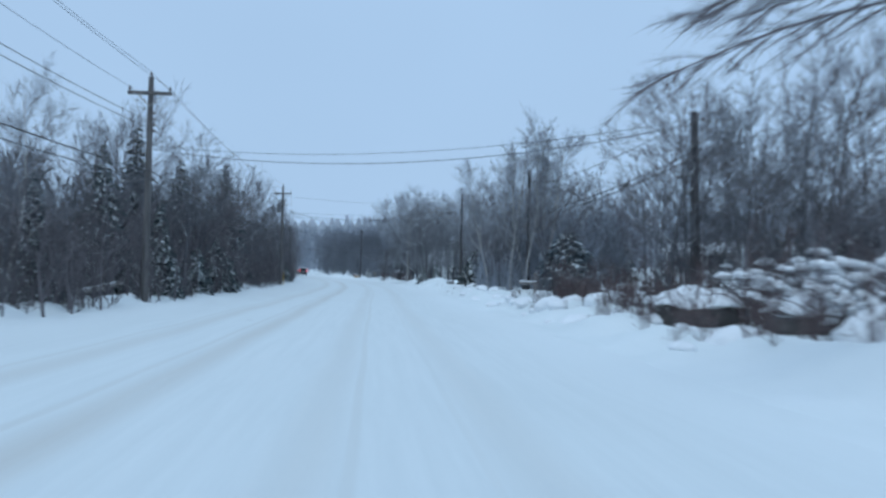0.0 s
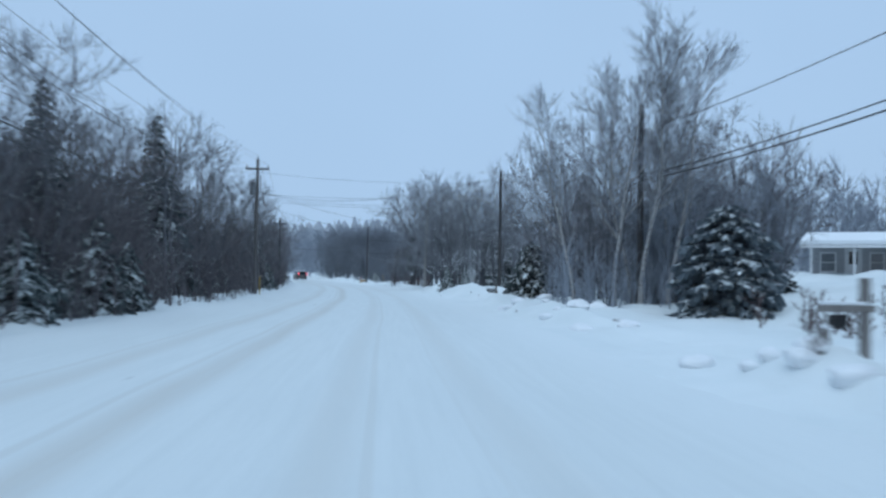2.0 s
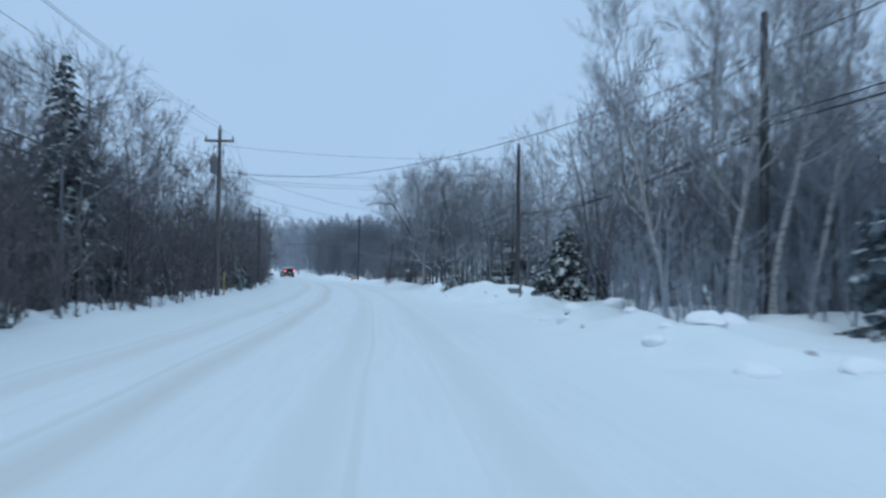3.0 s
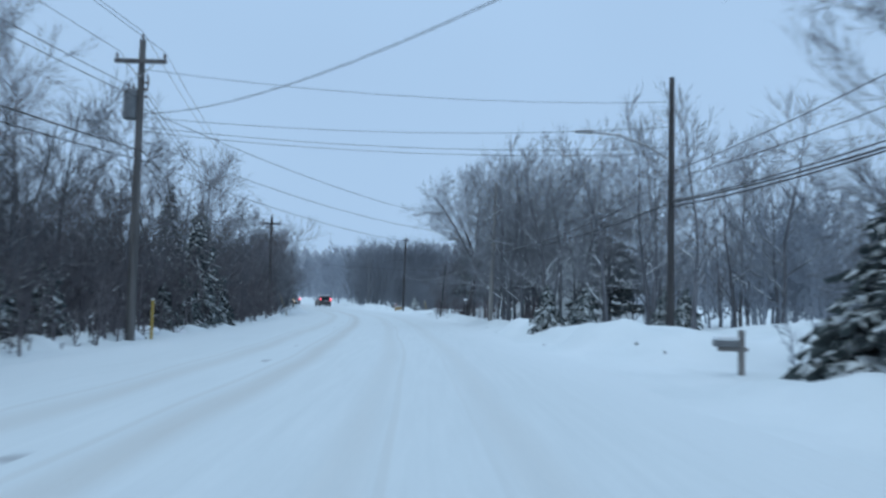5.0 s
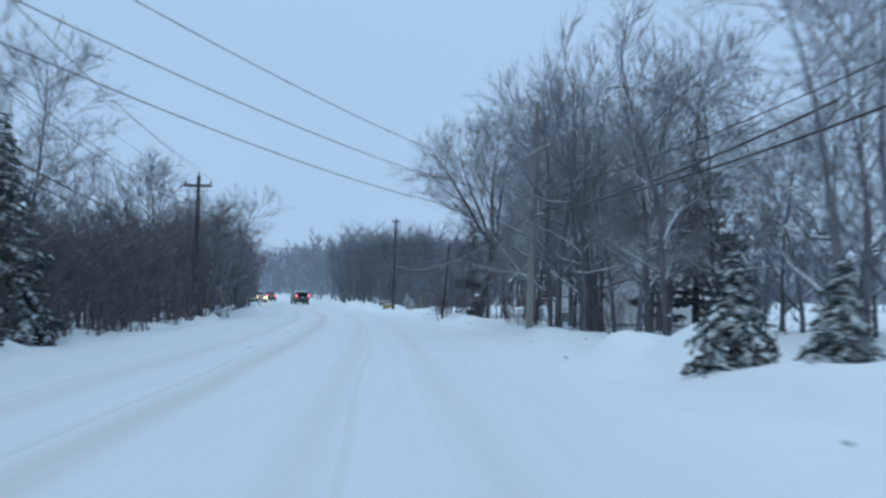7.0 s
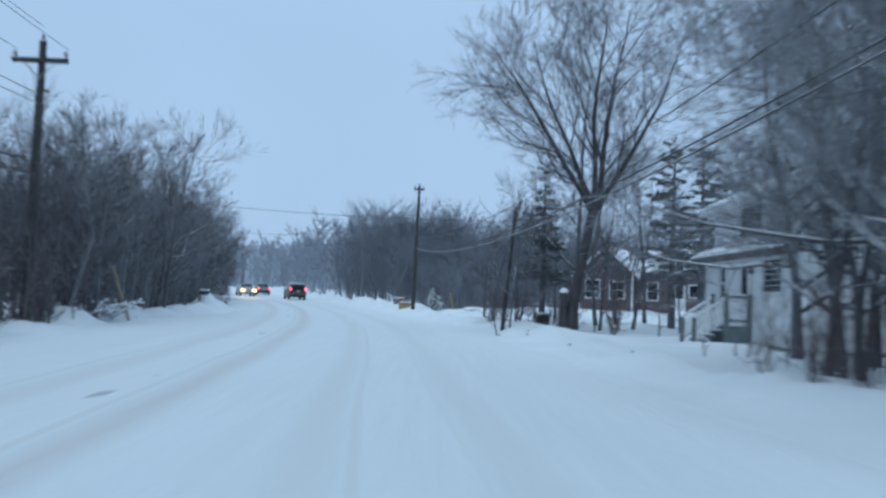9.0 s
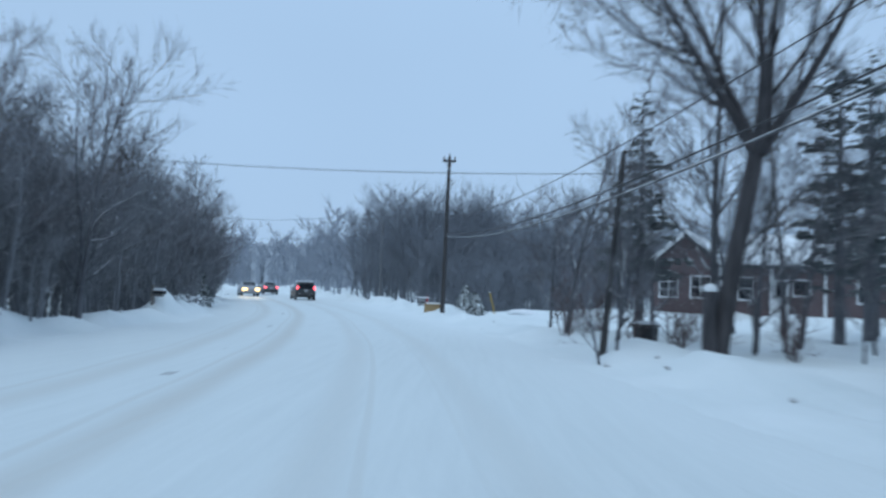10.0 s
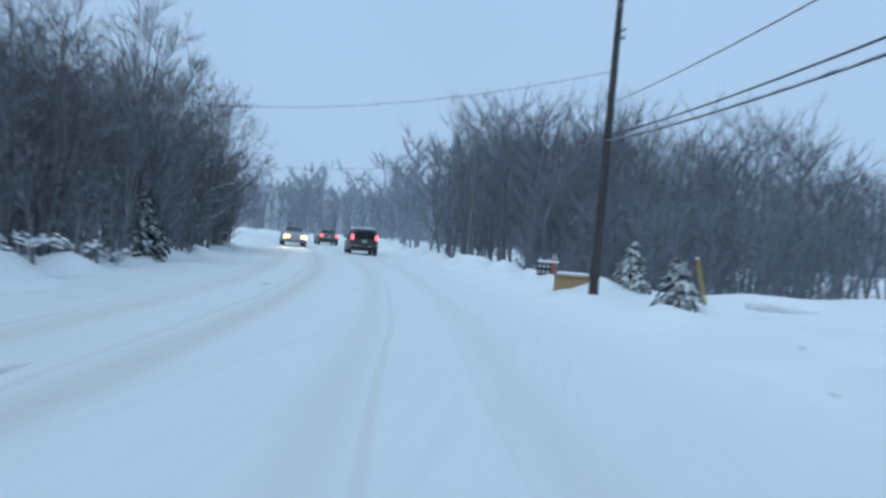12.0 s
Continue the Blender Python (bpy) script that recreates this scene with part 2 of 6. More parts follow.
def sheet(name, us, ys, height, mat, attribute=False):
    U, Y = np.meshgrid(us, ys)
    X = U + axis(Y)
    Z = height(U, X, Y)
    v = np.stack([X, Y, Z], -1).reshape(-1, 3)
    a, b = len(us), len(ys)
    i = np.arange((b - 1) * (a - 1))
    r, c = i // (a - 1), i % (a - 1)
    f = np.stack([r * a + c, r * a + c + 1, (r + 1) * a + c + 1, (r + 1) * a + c], 1)
    me = bpy.data.meshes.new(name)
    me.from_pydata(v.tolist(), [], f.tolist())
    me.materials.append(mat)
    me.polygons.foreach_set("use_smooth", np.ones(len(f), bool))
    if attribute:
        me.attributes.new("lateral", "FLOAT", "POINT").data.foreach_set("value", U.reshape(-1).astype(np.float32))
    return new(name, me)


def ground_z(u, x, y):
    z = ground_height(x, y)
    inside = (u > -7.7) & (u < 4.0)
    return np.where(inside, z - 0.06, z)


def road_z(u, x, y):
    z = rise(y)
    for c, w in ((-4.25, 0.35), (-2.55, 0.35), (-0.55, 0.25), (1.15, 0.25)):
        z = z - 0.014 * np.exp(-((u - c) / w) ** 2)
    z = z + 0.012 * np.sin(2.3 * u + 0.4 * y) + 0.01 * np.sin(0.9 * y + 3.1 * u)
    z = z + 0.02 * np.exp(-((u + 1.5) / 0.3) ** 2) + 0.03 * np.exp(-((u - 3.0) / 0.8) ** 2)
    ends = np.maximum(step(7.7, 8.3, -u), step(4.0, 4.7, u))
    return z - 0.07 * ends


far_u = np.array([45, 60, 85, 120, 180, 280, 450, 800, 1500, 2600.0])
us = np.concatenate([-far_u[::-1], np.arange(-40, -14, 1.0), np.arange(-14, -7, 0.25), np.arange(-7, 4, 1.0), np.arange(4, 14, 0.22), np.arange(14, 41, 1.0), far_u])
ys = np.concatenate([[-2500, -1200, -600, -300, -150, -80, -40], np.arange(-20, 190, 0.5), np.arange(190, 300, 1.5), [320, 350, 400, 460, 540, 650, 900, 1400, 2600]])
ground = tagged(sheet("ground", us, ys, ground_z, M_SNOW), "deep white snow over ground with ploughed banks", "ground", kind="structure")
road = tagged(sheet("road", np.arange(-8.3, 4.75, 0.26), np.concatenate([[-300, -100, -40], np.arange(-20, 190, 1.0), np.arange(190, 420, 2.0)]), road_z, M_ROAD, True),
              "road of packed snow with brownish wheel tracks", "road", kind="structure")


# ---------------------------------------------------------------- mesh helpers
class Soup:
    """Vertices and faces gathered for one mesh."""

    def __init__(self):
        self.v, self.f = [], []

    def tube(self, pts, radii, sides, cap=False):
        pts = [Vector(p) for p in pts]
        base = len(self.v)
        side = None
        for i, p in enumerate(pts):
            d = (pts[min(i + 1, len(pts) - 1)] - pts[max(i - 1, 0)])
            d = d.normalized() if d.length > 1e-9 else Vector((0, 0, 1))
            if side is None:
                side = d.orthogonal().normalized()
            side = (side - d * side.dot(d))
            side = side.normalized() if side.length > 1e-6 else d.orthogonal().normalized()
            other = d.cross(side)
            for k in range(sides):
                a = 2 * math.pi * k / sides
                q = p + (side * math.cos(a) + other * math.sin(a)) * radii[i]
                self.v.append((q.x, q.y, q.z))
        for i in range(len(pts) - 1):
            for k in range(sides):
                a, b = base + i * sides + k, base + i * sides + (k + 1) % sides
                self.f.append((a, b, b + sides, a + sides))
        if cap:
            self.f.append(tuple(base + k for k in reversed(range(sides))))
            top = base + (len(pts) - 1) * sides
            self.f.append(tuple(top + k for k in range(sides)))

    def twig(self, p, q, r):
        d = (q - p)
        s = d.orthogonal().normalized() * r
        o = d.normalized().cross(s)
        b = len(self.v)
        for w in (p + s, p - s * 0.5 + o * 0.87, p - s * 0.5 - o * 0.87, q):
            self.v.append((w.x, w.y, w.z))
        self.f += [(b, b + 1, b + 3), (b + 1, b + 2, b + 3), (b + 2, b, b + 3)]

    def blade(self, p, q, w, rng):
        """The finest twigs: one sliver each."""
        d = q - p
        s = d.orthogonal().normalized() * w
        s.rotate(Matrix.Rotation(rng.uniform(0, 3.1416), 3, d.normalized()))
        self.tri(p + s, p - s, q)

    def tri(self, a, b, c):
        i = len(self.v)
        self.v += [tuple(a), tuple(b), tuple(c)]
        self.f.append((i, i + 1, i + 2))

    def mesh(self, name, mat, smooth=False):
        me = bpy.data.meshes.new(name)
        me.from_pydata(self.v, [], self.f)
        me.materials.append(mat)
        if smooth:
            me.polygons.foreach_set("use_smooth", np.ones(len(self.f), bool))
        return me


def part(name, data, material_, parent, label=""):
    """Links a bmesh, Soup or mesh as one mesh object under a thing or a part."""
    if isinstance(data, Soup):
        me = data.mesh(name, material_)
    elif isinstance(data, bmesh.types.BMesh):
        me = bpy.data.meshes.new(name)
        data.to_mesh(me)
        data.free()
        me.materials.append(material_)
    else:
        me = data
    ob = new(name, me)
    ob.parent = parent
    if label:
        ob["label"] = label
    return ob


def thing(name, m, label, category, group=""):
    ob = new(name)
    ob.empty_display_size = 0.3
    ob.matrix_world = m
    return tagged(ob, label, category, group)


def place(x, y, turn=0.0, sink=0.05, scale=1.0):
    return pose(x, y, float(ground_height(x, y)) - sink, 0, 0, turn) @ Matrix.Scale(scale, 4)


def box_bm(sx, sy, sz, centre=(0, 0, 0), bevel=0.0, segments=2, bm=None):
    bm = bm or bmesh.new()
    r = bmesh.ops.create_cube(bm, size=1.0, matrix=Matrix.Translation(centre) @ Matrix.Diagonal((sx, sy, sz, 1)))
    if bevel:
        edges = {e for v in r["verts"] for e in v.link_edges}
        bmesh.ops.bevel(bm, geom=list(edges), offset=bevel, segments=segments, affect="EDGES", profile=0.5)
    return bm


# ---------------------------------------------------------------- trees
def wander(rng, p, d, length, parts, curl, lift):
    """A bent line from p along d that wanders and lifts towards the light."""
    pts = [p.copy()]
    d = d.normalized()
    for _ in range(parts):
        d = (d + Vector((rng.gauss(0, curl), rng.gauss(0, curl), rng.gauss(0, curl) + lift))).normalized()
        pts.append(pts[-1] + d * (length / parts))
    return pts


def along(pts, f):
    s = f * (len(pts) - 1)
    i = min(int(s), len(pts) - 2)
    return pts[i].lerp(pts[i + 1], s - i), (pts[i + 1] - pts[i]).normalized()


def side_way(rng, d, angle):
    o = d.orthogonal().normalized()
    o.rotate(Matrix.Rotation(rng.uniform(0, 6.2832), 3, d))
    return (d * math.cos(angle) + o * math.sin(angle)).normalized()


def bare_tree(seed, height, radius, limbs, subs, shoots, twigs, first=0.25, angle=45, reach=0.42, stems=1, lean=0.0, thick=0.006, lift=0.10, sides=7, spread=0.22, ways=(), fork=None, laden=0.0):
    """Trunk and crown of a leafless tree as Soups, and the snow on its limbs where laden is set. fork: where one trunk parts into the stems."""
    rng = random.Random(seed)
    trunk, crown, snow = Soup(), Soup(), Soup()
    if fork:
        top = Vector(fork)
        butt = [Vector((0, 0, -0.3)), Vector((0, 0, 0.25)), top * 0.5 + Vector((-0.05, 0, 0)), top, top + Vector((0, 0, 0.25))]
        trunk.tube(butt, [radius * 2.5, radius * 1.9, radius * 1.6, radius * 1.5, radius * 0.9], 12, True)
    for s in range(stems):
        a = rng.uniform(0, 6.28)
        tilt = lean + (spread if stems > 1 else 0.03) * rng.uniform(0.5, 1)
        if ways:
            a, tilt = ways[s]
        d = Vector((math.cos(a) * tilt, math.sin(a) * tilt, 1))
        h = height * (1 if s == 0 else rng.uniform(0.75, 0.98))
        foot = Vector((math.cos(a), math.sin(a), 0)) * (radius * (0.6 if ways else 1.3) if stems > 1 else 0) + (Vector(fork) - Vector((0, 0, 0.15)) if fork else Vector((0, 0, -0.25)))
        tp = wander(rng, foot, d, h, 9, 0.06, 0.03)
        tr = [radius * (1.35 if i == 0 else 1) * (1 - 0.93 * (i / 9) ** 0.9) + 0.006 for i in range(10)]
        trunk.tube(tp, tr, sides)
        for i in range(limbs):
            f = first + (0.98 - first) * ((i + rng.random() * 0.8) / limbs)
            p, td = along(tp, f)
            ln = h * reach * (0.34 + 0.66 * math.sqrt(max(0.0, 1 - ((f - 0.45) / 0.6) ** 2))) * rng.uniform(0.7, 1.15) + 0.2
            bd = side_way(rng, td, radians(angle) * rng.uniform(0.75, 1.3))
            bp = wander(rng, p, bd, ln, 5, 0.16, lift)
            r0 = max(0.012, radius * (1 - f) * 0.5)
            trunk.tube(bp, [r0 * (1 - 0.85 * k / 5) + 0.004 for k in range(6)], 4)
            if laden and rng.random() < 0.75:
                k0 = rng.randint(0, 2)
                bed = [max(r0 * (1 - 0.85 * k / 5), 0.010) for k in range(k0, 6)]
                snow.tube([q + Vector((0, 0, b * 0.95)) for q, b in zip(bp[k0:], bed)], [b * laden * rng.uniform(0.7, 1.25) for b in bed], 5, True)
            for _ in range(subs):
                g = rng.uniform(0.15, 1.0)
                q, qd = along(bp, g)
                sl = (ln * rng.uniform(0.30, 0.55) * (1.2 - 0.55 * g)) + 0.15
                sp = wander(rng, q, side_way(rng, qd, radians(rng.uniform(22, 52))), sl, 2, 0.16, lift * 1.6)
                crown.twig(sp[0], sp[1], max(0.008, r0 * 0.34))
                crown.twig(sp[0].lerp(sp[1], 0.6), sp[2], 0.007)
                for _ in range(shoots):
                    w, wd = along(sp, rng.uniform(0.15, 1.0))
                    e = w + (side_way(rng, wd, radians(rng.uniform(14, 42))) + Vector((0, 0, lift))).normalized() * (sl * rng.uniform(0.35, 0.65) + 0.06)
                    crown.twig(w, e, thick * 0.8)
                    ed = (e - w).normalized()
                    for _ in range(twigs):
                        b = w.lerp(e, rng.uniform(0.2, 1.0))
                        t = b + (side_way(rng, ed, radians(rng.uniform(8, 34))) + Vector((0, 0, lift))).normalized() * (sl * rng.uniform(0.20, 0.42) + 0.10)
                        crown.blade(b, t, thick * 0.72, rng)
    return (trunk, crown, snow) if laden else (trunk, crown)


def rough_tree(soup, rng, x, y, z, height, limbs, twigs, width, low=0.08):
    """Adds one tree of a thicket or far wood to a shared Soup: limbs that arch up to a domed crown, brushes of twigs along them."""
    lean = Vector((rng.gauss(0, 0.05), rng.gauss(0, 0.05), 1)).normalized()
    foot = Vector((x, y, z - 0.2))
    top = foot + lean * height * 0.80
    bend = Vector((rng.gauss(0, 0.035), rng.gauss(0, 0.035), 0)) * height
    soup.tube([foot, foot.lerp(top, 0.5) + bend, top], [height * 0.010 + 0.012, height * 0.006 + 0.01, 0.006], 4)
    r0 = 0.004 + 0.0008 * height
    for i in range(limbs):
        f = low + (0.92 - low) * (i + rng.random()) / limbs
        p = foot.lerp(top, f) + bend * (1 - abs(2 * f - 1))
        ln = height * 0.29 * math.sqrt(max(0.15, 1 - ((f - 0.55) / 0.66) ** 2)) * rng.uniform(0.7, 1.12)
        a = rng.uniform(0, 6.283)
        out = Vector((math.cos(a), math.sin(a), 0)) * rng.uniform(0.35, 1.0)
        m = p + out * ln * 0.55 + Vector((0, 0, ln * rng.uniform(0.12, 0.40)))
        e = m + out * ln * 0.36 + Vector((0, 0, ln * rng.uniform(0.20, 0.48)))
        soup.twig(p, m, r0)
        soup.twig(p.lerp(m, 0.8), e, r0 * 0.6)
        d1, d2 = (m - p).normalized(), (e - m).normalized()
        for _ in range(twigs):
            g = rng.uniform(0.2, 1.9)
            b, d = (p.lerp(m, g), d1) if g < 1 else (m.lerp(e, g - 1), d2)
            t = b + (d + Vector((rng.gauss(0, 0.52), rng.gauss(0, 0.52), rng.gauss(0.22, 0.34)))).normalized() * (ln * rng.uniform(0.18, 0.48))
            soup.blade(b, t, width * 0.8, rng)


def spruce(seed, height, radius, whorls, boughs, droop=0.25, density=9, start=0.06, sway=1.0, shag=0.7, shape=0.82):
    """Trunk and needle crown of a conical spruce as two Soups."""
    rng = random.Random(seed)
    trunk, crown = Soup(), Soup()
    trunk.tube([Vector((0, 0, -0.2)), Vector((0.03, 0, height * 0.5)), Vector((0, 0, height))], [height * 0.018 + 0.03, height * 0.011 + 0.015, 0.008], 7)
    for wv in range(whorls):
        f = start + (1 - start) * (wv / whorls) ** 1.05
        z = height * f
        reach = radius * (1 - f) ** shape * rng.uniform(0.86, 1.08) + 0.06
        turn = rng.uniform(0, 6.28)
        for b in range(boughs):
            a = turn + 6.2832 * (b + rng.uniform(-0.3, 0.3)) / boughs
            ln = reach * rng.uniform(1 - 0.5 * shag, 1.12)
            zb = z + rng.uniform(-1, 1) * shag * height / whorls
            out = Vector((math.cos(a), math.sin(a), 0))
            acr = Vector((-math.sin(a), math.cos(a), 0))
            line = [Vector((0, 0, zb)) + out * ln * t + Vector((0, 0, ln * (0.12 * t - droop * sway * t * t * 1.6) + rng.uniform(-0.02, 0.02))) for t in (0, 0.35, 0.7, 1.0)]
            for _ in range(density):
                t = rng.uniform(0.12, 1.0)
                p, d = along(line, t)
                wide = ln * (0.10 + 0.24 * (1 - t)) + 0.05
                s = rng.choice((-1, 1))
                tip = p + d * rng.uniform(0.06, 0.2) * (ln + 0.3) + acr * s * wide * rng.uniform(0.4, 1.1) + Vector((0, 0, rng.uniform(-0.12, 0.02) * (ln + 0.2)))
                w = d.cross(tip - p)
                w = (w.cross(tip - p)).normalized() * (0.03 + 0.045 * ln)
                crown.tri(p - w, p + w, tip)
                crown.tri(p + w * 0.5 + Vector((0, 0, 0.02)), tip * 0.6 + p * 0.4 + Vector((0, 0, -0.09 * ln - 0.02)), tip)
    return trunk, crown


def tree_kind(name, soups, bark, leaf, label, category="tree", group="roadside trees"):
    """The meshes of one kind of tree, ready to be set out."""
    kind = dict(name=name, trunk=soups[0].mesh("trunk", bark, True), crown=soups[1].mesh("crown", leaf), label=label, category=category, group=group)
    if len(soups) > 2:
        kind.update(settled_snow=soups[2].mesh("settled_snow", M_SNOWCAP, True), parts=("trunk", "crown", "settled_snow"))
    return kind


def plant(kind, x, y, turn=0.0, scale=1.0, tall=1.0, label=""):
    m = pose(x, y, float(ground_height(x, y)) - 0.08, 0, 0, turn)
    ob = new(kind["name"])
    ob.empty_display_size = 0.3
    ob.matrix_world = m @ Matrix.Diagonal((scale, scale, scale * tall, 1))
    tagged(ob, label or kind["label"], kind["category"], kind["group"])
    for p in kind.get("parts", ("trunk", "crown")):
        c = new(p, kind[p])
        c.parent = ob
        if p == "settled_snow":
            c["kind"] = "stuff"
    return ob


L_BARE = "bare grey deciduous tree dusted with snow"
BARE = [tree_kind("bare_tree", bare_tree(20 + i, 8.0, 0.09, 13, 7, 5, 5, 0.12, 52, 0.31, 1, 0.02, 0.0080), M_BARK, (M_TWIG, M_TWIG_RED, M_TWIG)[i % 3], L_BARE) for i in range(4)]
# Trees whose twigs are lightened to carry the haze in their colour.
HAZY = [tree_kind("bare_tree", bare_tree(30 + i, 8.2, 0.09, 13, 7, 5, 5, 0.16, 50, 0.31, 1, 0.02, 0.0072, laden=0.8), M_BARK, M_TWIG_FROST_HAZE, "bare deciduous tree with frosted grey twigs") for i in range(2)]
CLUMP = [tree_kind("bare_tree", bare_tree(40 + i, 6.3, 0.05, 6, 5, 4, 5, 0.08, 50, 0.33, 4, 0.05, 0.0080), M_BARK, (M_TWIG_RED, M_TWIG)[i % 2], "bare multi-stemmed alder clump in roadside thicket") for i in range(3)]
BIRCH = [tree_kind("birch_tree", bare_tree(80 + i, 10.2, 0.095, 18, 8, 6, 7, 0.30, 40, 0.235, 1, 0.02, 0.0055, 0.11), M_BIRCH, M_TWIG_FROST_HAZE, "tall white-barked birch with frosted bare crown", group="birch clump") for i in range(3)]
SPRUCE = [tree_kind("spruce_tree", spruce(100 + i, 7.5, 1.9, 30, 10, 0.22, 14), M_BARK, M_NEEDLE, "dark green spruce with snow on its boughs", group="spruces") for i in range(2)]
BROAD = tree_kind("spruce_tree", spruce(105, 3.7, 2.0, 22, 12, 0.16, 24, 0.05, 1.0, 0.9, 0.32), M_BARK, M_BLUE, "broad blue-green spruce frosted with snow", group="spruces")
SHRUB = [tree_kind("shrub", bare_tree(160 + i, 1.9, 0.016, 3, 3, 3, 4, 0.1, 42, 0.36, 4, 0.12, 0.0055, 0.1, 4), M_RUSSET, M_RUSSET, "bare reddish shrub poking through snow", "shrub", "shrubs") for i in range(3)]
FROSTED = tree_kind("spruce_tree", spruce(106, 3.2, 1.95, 18, 11, 0.22, 20, 0.03, 1.0, 1.0, 0.62), M_BARK, M_NEEDLE, "wide spruce with snow on drooping boughs", group="spruces")
YOUNG = [tree_kind("spruce_tree", spruce(110 + i, 2.6, 1.15, 15, 9, 0.30, 14), M_BARK, M_NEEDLE, "young spruce laden with clumps of snow", group="spruces") for i in range(2)]
SNOWY = tree_kind("spruce_tree", spruce(113, 1.9, 1.05, 12, 10, 0.34, 16, 0.02, 1.0, 0.9, 0.6), M_BARK, M_SNOWED, "small spruce almost white with settled snow", group="spruces")
MAPLE = tree_kind("maple_tree", bare_tree(134, 8.0, 0.115, 13, 8, 6, 6, 0.12, 44, 0.42, 5, 0.02, 0.0062, 0.07, 8, 0.16, ((0.3, 0.06), (3.3, 0.70), (0.1, 0.46), (2.6, 0.34), (4.6, 0.24)), (0.80, 0.1, 4.7), 0.8), M_BARK_DARK, M_TWIG, "large bare maple whose leaning trunk forks into many stems")


def drooping_tree(seed, height, radius, boughs):
    """A tree whose long boughs sweep out over the road on its -x side and hang at their ends."""
    rng = random.Random(seed)
    trunk, crown = Soup(), Soup()
    tp = wander(rng, Vector((0, 0, -0.25)), Vector((-0.04, 0, 1)), height, 8, 0.05, 0.03)
    trunk.tube(tp, [radius * (1.3 if i == 0 else 1) * (1 - 0.9 * i / 8) + 0.01 for i in range(9)], 9)
    for i in range(boughs):
        f = 0.60 + 0.37 * (i + rng.random()) / boughs
        p, _ = along(tp, f)
        aim = rng.uniform(-0.55, 0.55) if i % 4 else rng.uniform(1.5, 4.5)
        out = Vector((-math.cos(aim), math.sin(aim), 0))
        ln = rng.uniform(3.5, 4.9) * (1.25 - 0.45 * f)
        bp, d = [p.copy()], (out + Vector((0, 0, 0.12))).normalized()
        for k in range(8):
            d = (d + Vector((rng.gauss(0, 0.05), rng.gauss(0, 0.05), -0.072 + rng.gauss(0, 0.03)))).normalized()
            bp.append(bp[-1] + d * (ln / 8))
        r0 = radius * 0.17
        trunk.tube(bp, [r0 * (1 - 0.86 * k / 8) + 0.004 for k in range(9)], 5)
        for _ in range(32):
            g = rng.uniform(0.2, 1.0)
            q, qd = along(bp, g)
            sl = rng.uniform(0.5, 1.15) * (1.15 - 0.5 * g)
            sp = wander(rng, q, side_way(rng, qd, radians(rng.uniform(10, 32))), sl, 3, 0.07, -0.02)
            crown.tube(sp, [0.009, 0.007, 0.005, 0.002], 3)
            for _ in range(10):
                w, wd = along(sp, rng.uniform(0.15, 1.0))
                crown.twig(w, w + side_way(rng, wd, radians(rng.uniform(8, 30))) * rng.uniform(0.18, 0.45), 0.0055)
    return trunk, crown


OVERHANG = tree_kind("bare_tree", drooping_tree(140, 7.4, 0.16, 20), M_TWIG_RED, M_TWIG_RED, "bare tree with long boughs drooping over the verge")
PINE = tree_kind("pine_tree", spruce(150, 8.8, 2.15, 22, 6, 0.10, 17, 0.24, 0.4, 1.4), M_BARK, M_PINE, "dark shaggy pine with a bare lower trunk", group="spruces")


BIG = tree_kind("bare_tree", bare_tree(141, 10.8, 0.15, 19, 9, 6, 6, 0.12, 68, 0.44, 1, 0.0, 0.0068, 0.02, 9, laden=0.95), M_BARK, M_TWIG_FROST_HAZE, "big bare tree, snow lying on its level branches")
WIDE_PINE = tree_kind("pine_tree", spruce(152, 10.5, 3.1, 22, 6, 0.07, 26, 0.13, 0.5, 1.5, 0.42), M_BARK, M_PINE, "broad dark pine with snow lying on its boughs", group="spruces")
TALL_PINE = tree_kind("pine_tree", spruce(154, 9.6, 1.95, 34, 5, 0.0, 19, 0.27, 0.4, 3.4, 0.42), M_BARK, M_PINE, "tall shaggy pine with a bare straight lower trunk", group="spruces")


